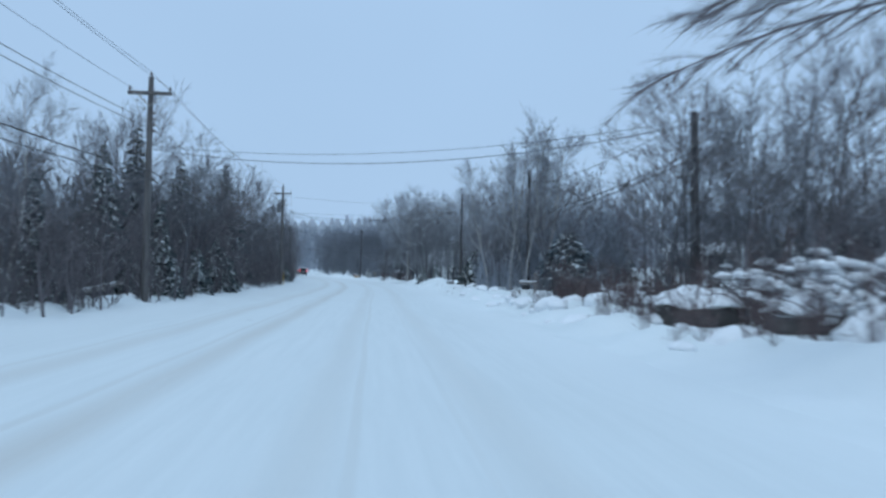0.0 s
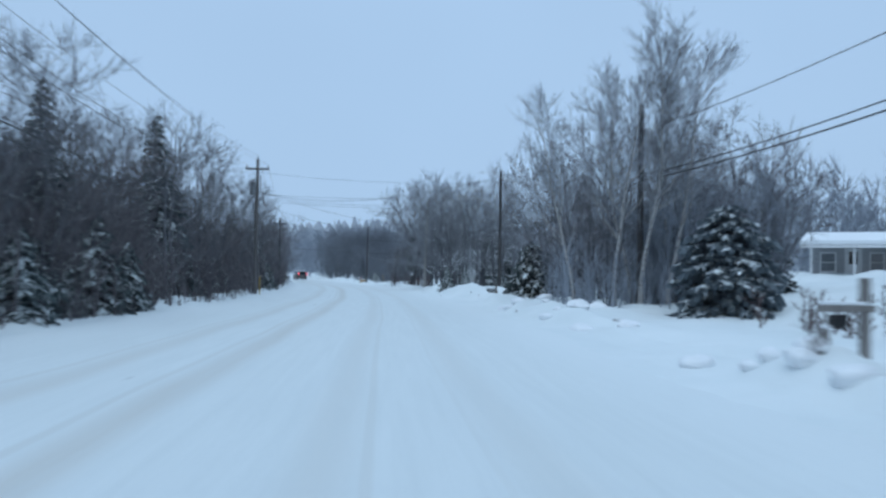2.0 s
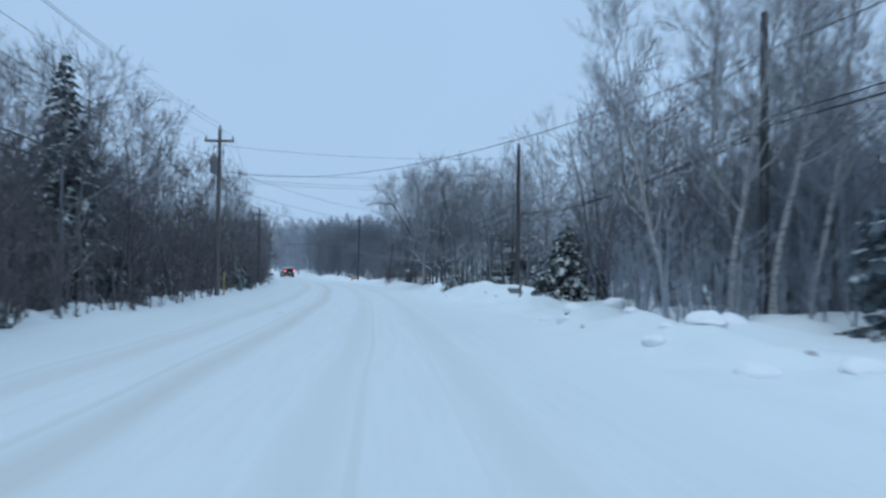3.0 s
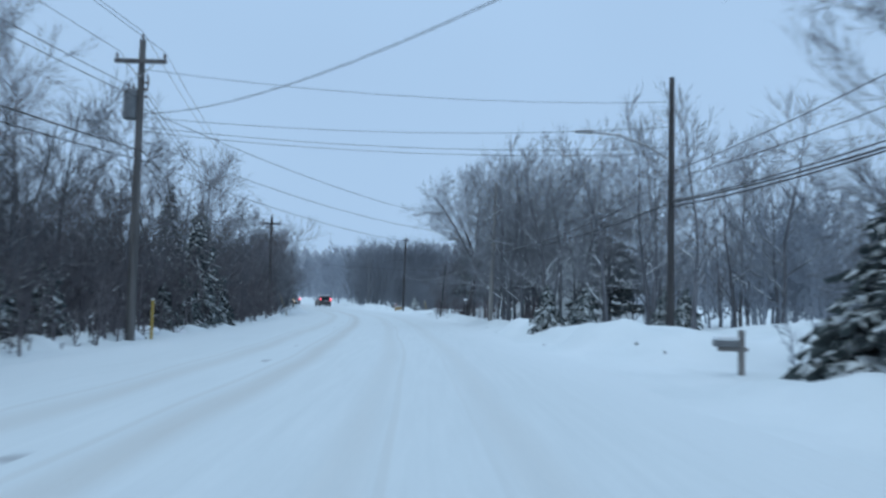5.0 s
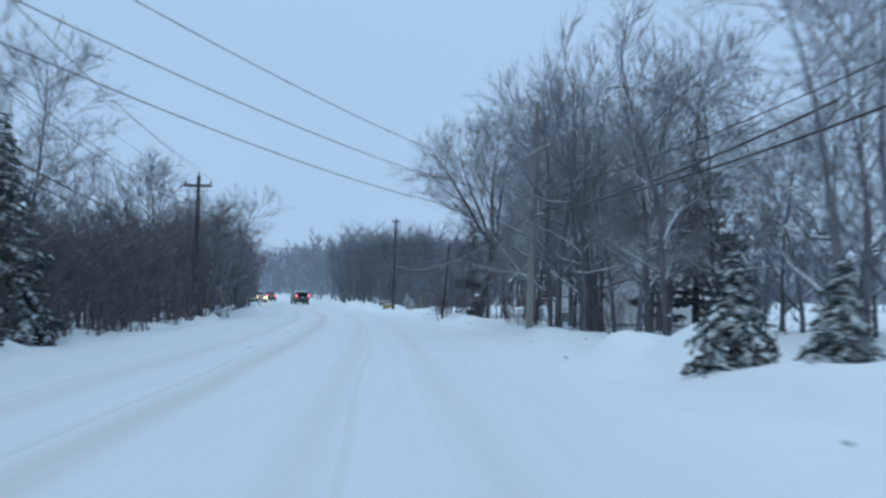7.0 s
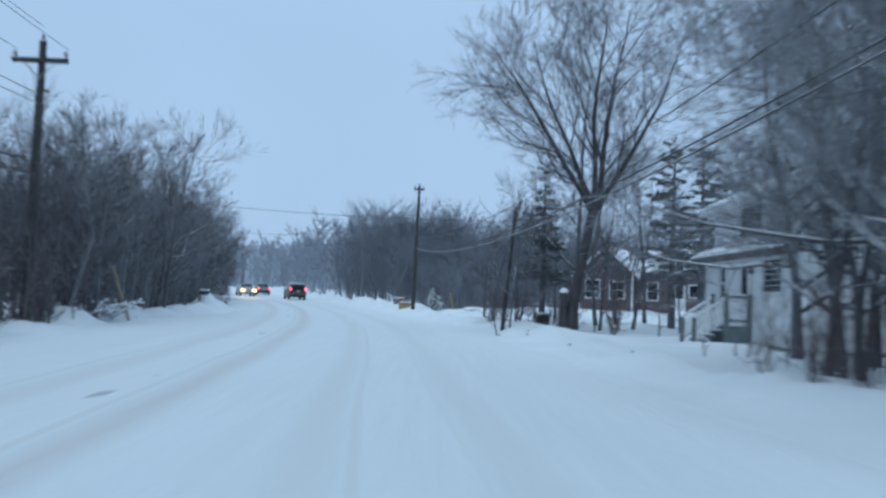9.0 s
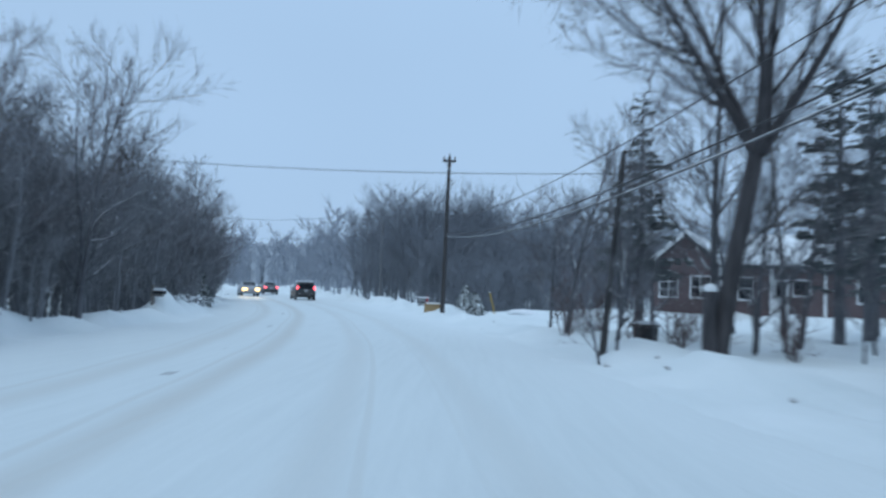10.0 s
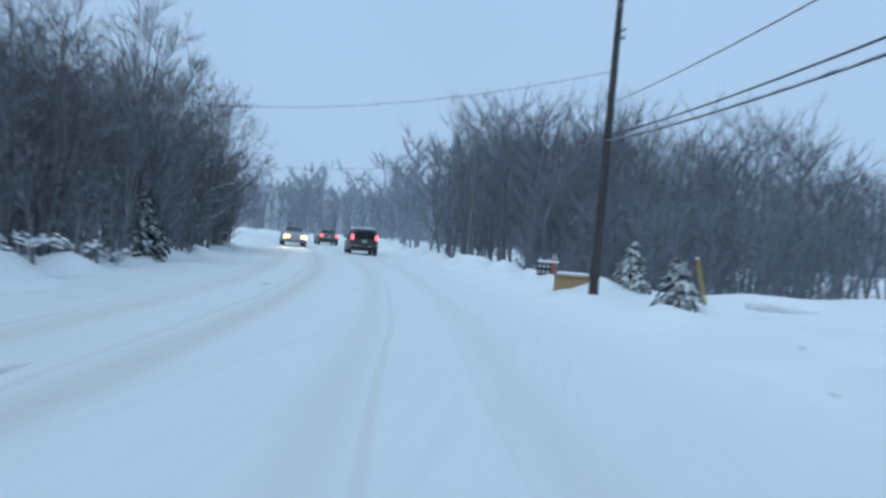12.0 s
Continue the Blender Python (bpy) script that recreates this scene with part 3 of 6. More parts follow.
def snow_bush(seed, stems=11, tall=1.7):
    """Arching stems bowed under clumps of snow."""
    rng = random.Random(seed)
    wood, snow = Soup(), Soup()
    for _ in range(stems):
        a = rng.uniform(0, 6.283)
        out = Vector((math.cos(a), math.sin(a), 0))
        p, d = out * rng.uniform(0, 0.3) + Vector((0, 0, -0.1)), (out * 0.35 + Vector((0, 0, 1))).normalized()
        pts, ln = [p], tall * rng.uniform(0.7, 1.25)
        for k in range(6):
            d = (d + out * 0.17 + Vector((rng.gauss(0, 0.08), rng.gauss(0, 0.08), -0.10))).normalized()
            pts.append(pts[-1] + d * ln / 6)
        wood.tube(pts, [0.02 - 0.0026 * k for k in range(7)], 4)
        for _ in range(30):
            q, qd = along(pts, rng.uniform(0.2, 1))
            wood.twig(q, q + side_way(rng, qd, radians(rng.uniform(20, 60))) * rng.uniform(0.15, 0.5), 0.006)
        for f in (rng.uniform(0.35, 0.55), rng.uniform(0.55, 0.75), rng.uniform(0.75, 0.98)):
            q, qd = along(pts, f)
            size = rng.uniform(0.05, 0.15)
            flat = Vector((qd.x, qd.y, qd.z * 0.3))
            flat = flat.normalized() if flat.length > 0.05 else out
            rings = []
            off = Vector((rng.uniform(0, 40), rng.uniform(0, 40), 0))
            for i in range(6):
                th = math.pi * (i + 0.5) / 6
                for k in range(9):
                    ph = 6.2832 * k / 9
                    v = flat * math.cos(th) * 1.5 + flat.cross(Vector((0, 0, 1))).normalized() * math.sin(th) * math.cos(ph) + Vector((0, 0, max(math.sin(ph), -0.35) * math.sin(th) * 0.75))
                    v *= size * (1 + 0.5 * noise.noise(v * 1.6 + off))
                    rings.append(q + v + Vector((0, 0, size * 0.25)))
            b = len(snow.v)
            snow.v += [tuple(v) for v in rings]
            for i in range(5):
                for k in range(9):
                    k2 = (k + 1) % 9
                    snow.f.append((b + i * 9 + k, b + i * 9 + k2, b + i * 9 + 9 + k2, b + i * 9 + 9 + k))
            snow.f += [tuple(b + k for k in reversed(range(9))), tuple(b + 45 + k for k in range(9))]
    return dict(name="shrub", stem=wood.mesh("stem", M_TWIG_FROST_HAZE), settled_snow=snow.mesh("settled_snow", M_SNOWCAP, True), parts=("stem", "settled_snow"),
                label="bare shrub bowed under clumps of snow", category="shrub", group="snow-laden shrubs")


def broken_stub(x, y, height, radius, label):
    """A broken-off stub of trunk under a cap of snow."""
    ob = thing("tree_stump", place(x, y), label, "stump")
    s = Soup()
    s.tube([(0, 0, -0.1), (0.02, 0, 0.2), (0, 0.02, height * 0.6), (0.01, 0, height)], [radius * 1.3, radius * 1.05, radius, radius * 0.95], 12, True)
    part("trunk", s, M_BARK_DARK, ob)
    s = Soup()
    s.tube([(0.01, 0, height), (0.01, 0, height + 0.05), (0.02, 0, height + 0.13), (0.02, 0, height + 0.17)], [radius * 0.98, radius * 1.06, radius * 0.8, radius * 0.3], 12, True)
    part("snow_cap", s, M_SNOWCAP, ob)


def scatter(seed, kinds, u_range, y_range, count, size, spacing, skip=()):
    """Sets trees out at random in a strip along the road, none closer than spacing."""
    rng = random.Random(seed)
    done, tries = [], 0
    while len(done) < count and tries < count * 30:
        tries += 1
        u, y = rng.uniform(*u_range), rng.uniform(*y_range)
        x = u + float(axis(y))
        if any((x - a) ** 2 + (y - b) ** 2 < spacing ** 2 for a, b in done) or any(a < x < b and c < y < d for a, b, c, d in skip):
            continue
        done.append((x, y))
        k = rng.choice(kinds)
        s = rng.uniform(*size)
        plant(k, x, y, rng.uniform(0, 360), s, rng.uniform(0.9, 1.1))


def thicket(name, seed, areas, mat, label, category="woods"):
    """Countless trees or shrubs joined into one object. Areas: u range, y range, count, height range, limbs, twigs, twig width."""
    rng = random.Random(seed)
    s = Soup()
    for u_range, y_range, count, tall, limbs, twigs, width in areas:
        for _ in range(count):
            y = rng.uniform(*y_range)
            x = rng.uniform(*u_range) + float(axis(y))
            rough_tree(s, rng, x, y, float(ground_height(x, y)), rng.uniform(*tall), limbs, twigs, width)
    return tagged(new(name, s.mesh(name, mat)), label, category, kind="stuff")


# ---------------------------------------------------------------- utility poles, wires
def insulator(parent, x, y, z):
    s = Soup()
    s.tube([(x, y, z), (x, y, z + 0.05), (x, y, z + 0.06), (x, y, z + 0.12), (x, y, z + 0.13), (x, y, z + 0.19)], [0.015, 0.015, 0.055, 0.05, 0.04, 0.03], 8, True)
    return part("insulator", s, M_CERAMIC, parent)


def utility_pole(x, y, height, radius=0.15, arm=0.0, arm_drop=0.65, turn=0.0, lean=(0, 0), mat=None, label="weathered wooden utility pole at the snowy roadside", racks=0, transformer=False):
    z = float(ground_height(x, y)) - 0.1
    ob = thing("utility_pole", pose(x, y, z, lean[1], lean[0], turn), label, "utility pole", "utility poles")
    mat = mat or M_POLE
    s = Soup()
    n = 8
    s.tube([(0, 0, height * i / n) for i in range(n + 1)], [radius * (1 - 0.38 * i / n) for i in range(n + 1)], 12, True)
    part("shaft", s, mat, ob)
    if arm:
        az = height - arm_drop
        beam = part("crossarm", box_bm(arm, 0.10, 0.13, (0, -radius * 0.8, az), 0.012), mat, ob)
        for sx in (-1, 1):
            b = Soup()
            b.tube([(sx * arm * 0.30, -radius * 0.95, az - 0.03), (0, -radius * 0.85, az - 0.50)], [0.018, 0.018], 5, True)
            part("brace", b, M_STEEL, ob)
            insulator(beam, sx * (arm / 2 - 0.07), -radius * 0.8, az + 0.06)
        insulator(ob, 0, 0, height)
    for k in range(racks):
        b = Soup()
        b.tube([(radius * 0.6, 0, height - 1.35 - 0.22 * k), (radius * 0.6 + 0.14, 0, height - 1.35 - 0.22 * k)], [0.035, 0.045], 7, True)
        part("rack_insulator", b, M_CERAMIC, ob)
    if transformer:
        t = Soup()
        tz = height - 2.50
        t.tube([(-0.29, 0, tz), (-0.29, 0, tz + 0.03), (-0.29, 0, tz + 0.85), (-0.29, 0, tz + 0.92), (-0.29, 0, tz + 0.95)], [0.19, 0.22, 0.22, 0.20, 0.08], 14, True)
        can = part("transformer", t, M_TRANSFORMER, ob, "grey cylindrical transformer can")
        for bx in (-0.36, -0.22):
            q = Soup()
            q.tube([(bx, 0, tz + 0.92), (bx, 0, tz + 1.0), (bx, 0, tz + 1.15)], [0.04, 0.045, 0.02], 7, True)
            part("bushing", q, M_CERAMIC, can)
        c = Soup()
        c.tube([(0.22, -0.1, height - 1.1), (0.26, -0.1, height - 1.35), (0.23, -0.1, height - 1.55)], [0.03, 0.035, 0.02], 7, True)
        part("fuse_cutout", c, M_CERAMIC, ob)
    return ob


def wire(a, b, sag, radius=0.012, mat=None, label="black overhead wire strung between poles"):
    a, b = Vector(a), Vector(b)
    n = 22
    s = Soup()
    pts = [a.lerp(b, i / n) - Vector((0, 0, sag * 4 * (i / n) * (1 - i / n))) for i in range(n + 1)]
    s.tube(pts, [radius] * (n + 1), 5)
    return tagged(new("overhead_wire", s.mesh("overhead_wire", mat or M_WIRE, True)), label, "wire", "overhead wires")


L0, L1, L2, L3 = (-8.45, -18.0), (-8.4, 32.95), (-8.65, 82.85), (-11.75, 123.6)
utility_pole(*L0, 9.0, 0.15, 1.55)
utility_pole(*L1, 8.45, 0.15, 1.6, 0.62, racks=4, label="grey wooden utility pole with crossarm and insulators")
utility_pole(*L2, 9.45, 0.15, 1.6, 0.70, racks=3, transformer=True, label="wooden utility pole carrying a grey transformer")
utility_pole(*L3, 7.9, 0.15, 1.5, 0.55, racks=1, mat=M_POLE_DARK, label="dark wooden utility pole with plain crossarm")
R1, R2, R3, R4 = (9.7, 25.5), (9.85, 55.0), (8.58, 85.3), (4.29, 109.4)
RL, RA, RB = (1.65, 133.0), (-2.4, 162.3), (-8.6, 193.0)
utility_pole(*R1, 6.3, 0.17, mat=M_POLE_DARK, label="dark wooden service pole among bare bushes", lean=(-1.0, 0))
utility_pole(*R2, 7.9, 0.15, mat=M_POLE_DARK, label="dark wooden pole standing among birches")
lamp_pole = utility_pole(*R3, 8.9, 0.14, mat=M_POLE_DARK, label="dark wooden pole with a street lamp arm")
utility_pole(*R4, 8.6, 0.15, mat=plain("pole_wood_pale", (0.19, 0.18, 0.175), (0.33, 0.315, 0.30), 0.9, 9.0, 0, (1, 1, 0.06)), label="pale weathered wooden pole before dense trees", lean=(1.5, 0))
utility_pole(*RL, 4.75, 0.085, mat=M_POLE_DARK, lean=(4.6, 0), label="short dark pole leaning at the roadside")
utility_pole(*RA, 8.9, 0.14, 0.75, 0.25, mat=M_POLE_DARK, lean=(0.8, 0), label="tall thin pole leaning slightly over snowy field", racks=2)
# Wood colour lightened to put distance haze on this far pole.
utility_pole(*RB, 8.7, 0.11, mat=plain("pole_wood_hazed", (0.16, 0.165, 0.175), (0.25, 0.255, 0.265), 0.9, 9.0, 0, (1, 1, 0.06)), label="distant thin wooden pole with a lamp arm")


def lamp_arm(pole, z, reach, drop, top):
    s = Soup()
    s.tube([(0, 0, z), (-reach * 0.3, 0, z + top * 0.55), (-reach * 0.65, 0, z + top * 0.9), (-reach, 0, z + top)], [0.035] * 4, 7, True)
    bracket = part("lamp_arm", s, M_STEEL, pole)
    bm = box_bm(0.62, 0.22, 0.13, (-reach - 0.25, 0, z + top), 0.045, 3)
    for v in bm.verts:
        if v.co.x < -reach - 0.3:
            v.co.z = z + top + (v.co.z - z - top) * 0.55
    part("lamp_head", bm, M_STEEL, bracket, "grey cobra-head street lamp, unlit")


lamp_arm(lamp_pole, 6.0, 2.75, 0, 0.95)

# lines along the left poles
for (a, za), (b, zb) in (((L0, 8.6), (L1, 8.0)), ((L1, 8.0), (L2, 8.95)), ((L2, 8.95), (L3, 7.55))):
    for dx in (-0.7, 0.0, 0.7):
        up = 0.62 if dx == 0 else 0.0
        wire((a[0] + dx, a[1], za + up), (b[0] + dx, b[1], zb + up), 0.75, 0.009, M_WIRE_PALE, "thin pale overhead line along the poles")
    for dz in (1.3, 1.55):
        wire((a[0] + 0.15, a[1], za - dz), (b[0] + 0.15, b[1], zb - dz), 0.9, 0.011)
    wire((a[0] + 0.12, a[1], za - 3.1), (b[0] + 0.12, b[1], zb - 3.1), 0.8, 0.02)
    wire((a[0] + 0.12, a[1], za - 3.4), (b[0] + 0.12, b[1], zb - 3.4), 0.85, 0.016)
# service lines across the road
wire((L1[0] + 0.15, L1[1], 5.72), (R1[0], R1[1], 6.05), 0.85, 0.011)
wire((L1[0] + 0.15, L1[1], 5.85), (R1[0], R1[1], 6.2), 0.65, 0.008)
wire((L2[0], L2[1], 7.0), (R2[0], R2[1], 7.1), 1.45, 0.011)
for za, zb in ((6.9, 7.55), (6.6, 6.85), (6.45, 6.65), (8.4, 8.4)):
    wire((L2[0], L2[1], za), (R3[0], R3[1], zb), 0.35, 0.008)
for za, zb, sg in ((7.2, 7.3, 0.8), (6.2, 6.5, 0.85), (5.6, 5.7, 1.0)):
    wire((L2[0], L2[1], za), (R4[0] + 1, R4[1] + 10, zb), sg, 0.011)
# lines along the right poles
for za, zb, r in ((6.3, 7.1, 0.013), (5.25, 5.4, 0.018), (5.05, 5.2, 0.022)):
    wire((R1[0], R1[1], za), (R2[0], R2[1], zb), 0.35, r)
    wire((R2[0], R2[1], zb), (R3[0], R3[1], zb - 0.4 if zb < 6 else 6.0), 0.5, r)
splice = Soup()
splice.tube([(9.72, 32.7, 4.93), (9.72, 32.85, 4.93), (9.72, 33.4, 4.93), (9.72, 33.55, 4.93)], [0.03, 0.075, 0.075, 0.03], 8, True)
tagged(new("splice_case", splice.mesh("splice_case", M_BLACK)), "black cable splice case hanging on the wire", "cable box")
for za, zb, r in ((5.75, 5.4, 0.012), (4.95, 4.7, 0.024)):
    wire((R3[0], R3[1], za), (R4[0], R4[1], zb), 0.45, r)
    wire((R3[0], R3[1], za), (R2[0], R2[1], za + 0.1), 0.45, r)
M_WIRE_SNOW = plain("wire_snow_laden", (0.05, 0.05, 0.055), (0.10, 0.10, 0.11), 0.7, 3.0, 0, None, 0.1, (0.3, 0.65))
for za, zb, sag, r in ((5.4, 5.75, 1.05, 0.012), (4.55, 4.85, 1.0, 0.018), (4.4, 4.7, 1.05, 0.024)):
    wire((R4[0], R4[1], za), (RA[0] + 0.05, RA[1], zb), sag, r, M_WIRE_SNOW if r > 0.02 else None)
wire((R4[0], R4[1], 4.5), (9.5, 96.0, 6.0), 0.3, 0.036, M_WIRE_SNOW, "service wire carrying a crust of snow")
wire((RL[0] + 0.3, RL[1], 4.25), (-17.0, 139.0, 5.5), 0.3, 0.009)
wire((RA[0], RA[1], 6.65), (-22.0, 168.0, 6.3), 0.95, 0.009)
wire((RB[0], RB[1], 6.8), (-32.0, 205.0, 6.5), 0.35, 0.009)


# ---------------------------------------------------------------- woods
# the left wood: edge trees, then the depth of it
scatter(1, CLUMP + BARE[:2], (-12.0, -9.3), (2, 37), 15, (0.52, 0.72), 1.3)
scatter(2, BARE, (-16, -12.4), (4, 38), 6, (0.58, 0.72), 2.0)
scatter(3, CLUMP + BARE, (-12.2, -9.2), (38, 92), 25, (0.86, 1.1), 1.8)
scatter(4, BARE, (-16, -12.5), (38, 92), 7, (1.0, 1.15), 2.2)
scatter(5, CLUMP + BARE, (-12.2, -9.4), (90, 128), 17, (0.72, 0.92), 1.6)
scatter(7, CLUMP + BARE, (-11.8, -8.8), (127, 137), 8, (0.72, 0.86), 1.4)
scatter(9, CLUMP + BARE + HAZY, (-11.8, -8.6), (137, 175), 20, (0.9, 1.02), 1.4)
scatter(20, CLUMP + BARE + HAZY, (-10.5, -7.9), (175, 188), 11, (0.95, 1.12), 1.5)
for x, y, s in ((-11.0, 36, 0.85), (-11.8, 44, 1.1), (-11.4, 52, 1.05), (-14.0, 104.5, 1.0), (-10.7, 97.5, 0.72), (-11.3, 101, 0.85), (-11.2, 66, 1.22), (-9.2, 38.3, 0.6), (-11.0, 29, 0.6)):
    plant(SPRUCE[int(y) % 2], x, y, y * 37, s)
for x, y, s in ((-10.4, 45, 0.8), (-10.6, 57, 0.9), (-10.5, 63, 0.7), (-10.3, 66.5, 0.85), (-10.2, 70, 0.8), (-10.4, 74, 0.95), (-10.2, 78, 0.75), (-10.5, 81, 0.9), (-10.0, 20, 0.7), (-10.4, 27, 0.8), (-10.3, 38, 0.9), (-10.2, 50, 0.7), (-9.9, 93.5, 0.9), (-10.0, 90.5, 0.8), (-9.9, 96.2, 1.0), (-9.8, 99.2, 0.85), (-9.3, 46.5, 0.85), (-9.4, 49.0, 0.7), (-9.5, 42.0, 0.75), (-9.0, 50.5, 1.2), (-8.9, 53.6, 1.0), (-8.8, 44.2, 0.9), (-16.8, 164.5, 0.9), (-17.8, 167, 0.75)):
    plant(YOUNG[int(y) % 2], x, y, y * 53, s)
plant(BARE[3], -12.7, 105.5, 10, 1.15)
# right: overhanging tree, then the bushes round the first pole
plant(OVERHANG, 7.3, 8.9, 0, 1.0)
scatter(11, CLUMP + BARE, (8.4, 16), (20, 33), 12, (0.68, 0.92), 1.5)
scatter(12, BARE[:2] + HAZY, (16, 34), (15, 75), 9, (0.8, 1.1), 3.0, ((17, 60, 62, 100), (12, 24, 40, 62)))
# birches
for i, (x, y, s) in enumerate(((8.6, 54.0, 0.88), (9.5, 53.8, 0.95), (10.6, 54.2, 0.93), (7.3, 54.8, 0.75), (9.9, 56.2, 0.85), (11.6, 56.0, 0.82))):
    plant(BIRCH[i % 3], x, y, i * 77, s)
scatter(13, CLUMP, (7.4, 12.5), (53, 61), 7, (0.6, 0.8), 1.2)
plant(BROAD, 11.3, 50.2, 20, 0.9, 1.08)
scatter(14, HAZY + BARE[:2], (8.6, 17), (60, 76), 10, (0.85, 1.2), 1.8)
for i, (x, y, q) in enumerate(((9.6, 70.5, 1.0), (11.2, 68.8, 1.1), (12.6, 66.0, 0.95), (10.6, 73.2, 1.05))):
    plant(BARE[i], x, y, i * 71, q)
plant(CLUMP[2], 9.4, 68.6, 10, 0.7)
plant(CLUMP[1], 8.3, 70.4, 200, 0.55)
plant(FROSTED, 8.3, 70.3, 100, 1.0, 1.05, "large spruce with snowy boughs near a mailbox")
# between lamp pole and dense wood
for i, (x, y, s) in enumerate(((5.2, 90.8, 0.80), (6.5, 89.8, 0.72), (11.6, 93.6, 0.8), (7.2, 96.2, 0.6), (9.0, 87.4, 0.68))):
    plant(YOUNG[i % 2], x, y, i * 60, s)
plant(HAZY[1], 6.1, 97.5, 30, 1.0)
plant(HAZY[1], 8.05, 92.8, 80, 1.0)
plant(HAZY[0], 10.4, 95.0, 200, 1.1)
plant(HAZY[0], 11.6, 98.9, 80, 1.15)
scatter(15, HAZY, (9, 20), (88, 104), 7, (0.9, 1.2), 2.6)
scatter(19, HAZY, (6.6, 9.4), (107, 112), 5, (0.9, 1.1), 1.5)
scatter(16, HAZY, (7.6, 12.5), (107.5, 118), 9, (1.0, 1.3), 1.6)
scatter(17, HAZY + BARE[:2], (12, 24), (104, 118), 7, (1.1, 1.3), 2.2)
for x, y, q, t in ((13.6, 119.0, 0.9, 310),):
    plant(WIDE_PINE, x, y, t, q)
for x, y, q, t in ((5.5, 110.3, 0.9, 40), (8.7, 119.3, 1.0, 160), (7.6, 114.0, 0.95, 280), (10.4, 112.6, 1.0, 75), (11.2, 116.8, 1.0, 10), (8.0, 121.6, 0.92, 230)):
    plant(BIG, x, y, t, q)
for i, (x, y, q) in enumerate(((5.1, 113.6, 0.85), (6.6, 116.6, 0.95), (5.9, 114.8, 0.88), (7.4, 117.4, 1.0))):
    plant(HAZY[i % 2], x, y, i * 97, q)
for i, (x, y) in enumerate(((3.9, 113.0), (4.3, 112.2), (4.7, 111.5), (5.0, 113.6))):
    plant(SHRUB[i % 3], x, y, i * 55, 0.6 + 0.05 * (i % 4))
# beside the houses
plant(MAPLE, 4.05, 132.3, 0, 1.0)
broken_stub(3.80, 132.2, 1.45, 0.15, "broken tree stump capped with snow beside a maple")
plant(BARE[1], 4.75, 135.2, 60, 1.25, 1.1, "slender upright bare tree beside a large maple")
plant(PINE, 4.05, 140.6, 0, 0.85)
for i, (x, y, q) in enumerate(((11.8, 141.9, 1.0), (9.75, 139.4, 0.92), (13.9, 146.0, 0.9))):
    plant(TALL_PINE, x, y, i * 130, q)
for i, (x, y, s) in enumerate(((1.75, 140.0, 0.85), (1.5, 142.3, 0.55), (6.4, 139.5, 1.1), (9.35, 142.6, 1.15), (8.6, 145.6, 1.1), (15.0, 148.0, 1.2), (2.6, 136.8, 0.62), (5.6, 134.6, 0.8), (7.2, 136.0, 0.85), (5.0, 143.0, 0.75))):
    plant(BARE[i % 4], x, y, i * 51, s)
scatter(18, HAZY, (17, 40), (120, 160), 7, (1.1, 1.4), 3.0)

thicket("undergrowth", 31, [((-10.9, -8.2), (-2, 80), 265, (0.9, 3.8), 10, 16, 0.0157), ((-10.9, -8.6), (80, 130), 180, (0.9, 3.8), 10, 16, 0.0157), ((9.0, 16.5), (16, 24), 40, (0.5, 1.3), 8, 14, 0.008),
        ((-9.9, -8.3), (0, 79), 200, (0.4, 1.1), 7, 12, 0.011), ((-10.2, -8.8), (79, 130), 100, (0.5, 1.2), 7, 12, 0.011), ((10.5, 20), (17, 33), 70, (2.0, 4.4), 13, 19, 0.0112),
        ((-14, -11.2), (0, 130), 90, (1.2, 2.8), 9, 18, 0.016), ((-12.6, -9.6), (38, 126), 135, (3.4, 5.8), 17, 34, 0.0106), ((-12.6, -9.6), (0, 40), 60, (2.8, 4.4), 16, 24, 0.0123)],
        M_TWIG_RED, "tangled reddish shrubs and saplings rising from snow", "undergrowth")
thicket("undergrowth", 38, [((6.3, 10.5), (19.5, 32), 170, (0.5, 1.4), 10, 16, 0.0101), ((13, 22), (36, 50), 60, (0.5, 1.2), 10, 16, 0.010), ((10.0, 16), (24, 46), 130, (0.6, 1.7), 10, 16, 0.0112)], M_RUSSET, "low russet brush rising through roadside snow", "undergrowth")
thicket("undergrowth", 36, [((-10.8, -8.9), (128, 153), 90, (1.4, 3.8), 10, 18, 0.0112), ((-10.4, -7.6), (153, 178), 100, (1.4, 3.8), 10, 18, 0.0112), ((-11.8, -8.8), (126, 150), 50, (5.2, 7.0), 20, 35, 0.0106), ((-11.8, -8.4), (148, 178), 60, (6.2, 8.2), 20, 37, 0.0112),
        ((7.6, 15), (107, 122), 50, (0.6, 1.8), 7, 14, 0.008), ((-11.0, -7.6), (176, 189), 45, (3.0, 7.5), 18, 29, 0.0123), ((-17, -11.5), (158, 178), 30, (1.0, 2.2), 8, 16, 0.008)],
        M_TWIG_FROST_HAZE, "grey saplings and brush along the wood's edge", "undergrowth")
# Brush in the haze-pale twig colour.
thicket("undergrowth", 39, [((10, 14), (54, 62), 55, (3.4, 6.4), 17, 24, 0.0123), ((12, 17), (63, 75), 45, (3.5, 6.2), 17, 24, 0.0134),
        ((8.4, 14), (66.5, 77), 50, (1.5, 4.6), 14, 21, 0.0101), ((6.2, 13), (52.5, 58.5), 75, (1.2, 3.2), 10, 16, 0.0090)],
        M_TWIG_FAR, "haze-pale saplings and brush among the birches", "undergrowth")
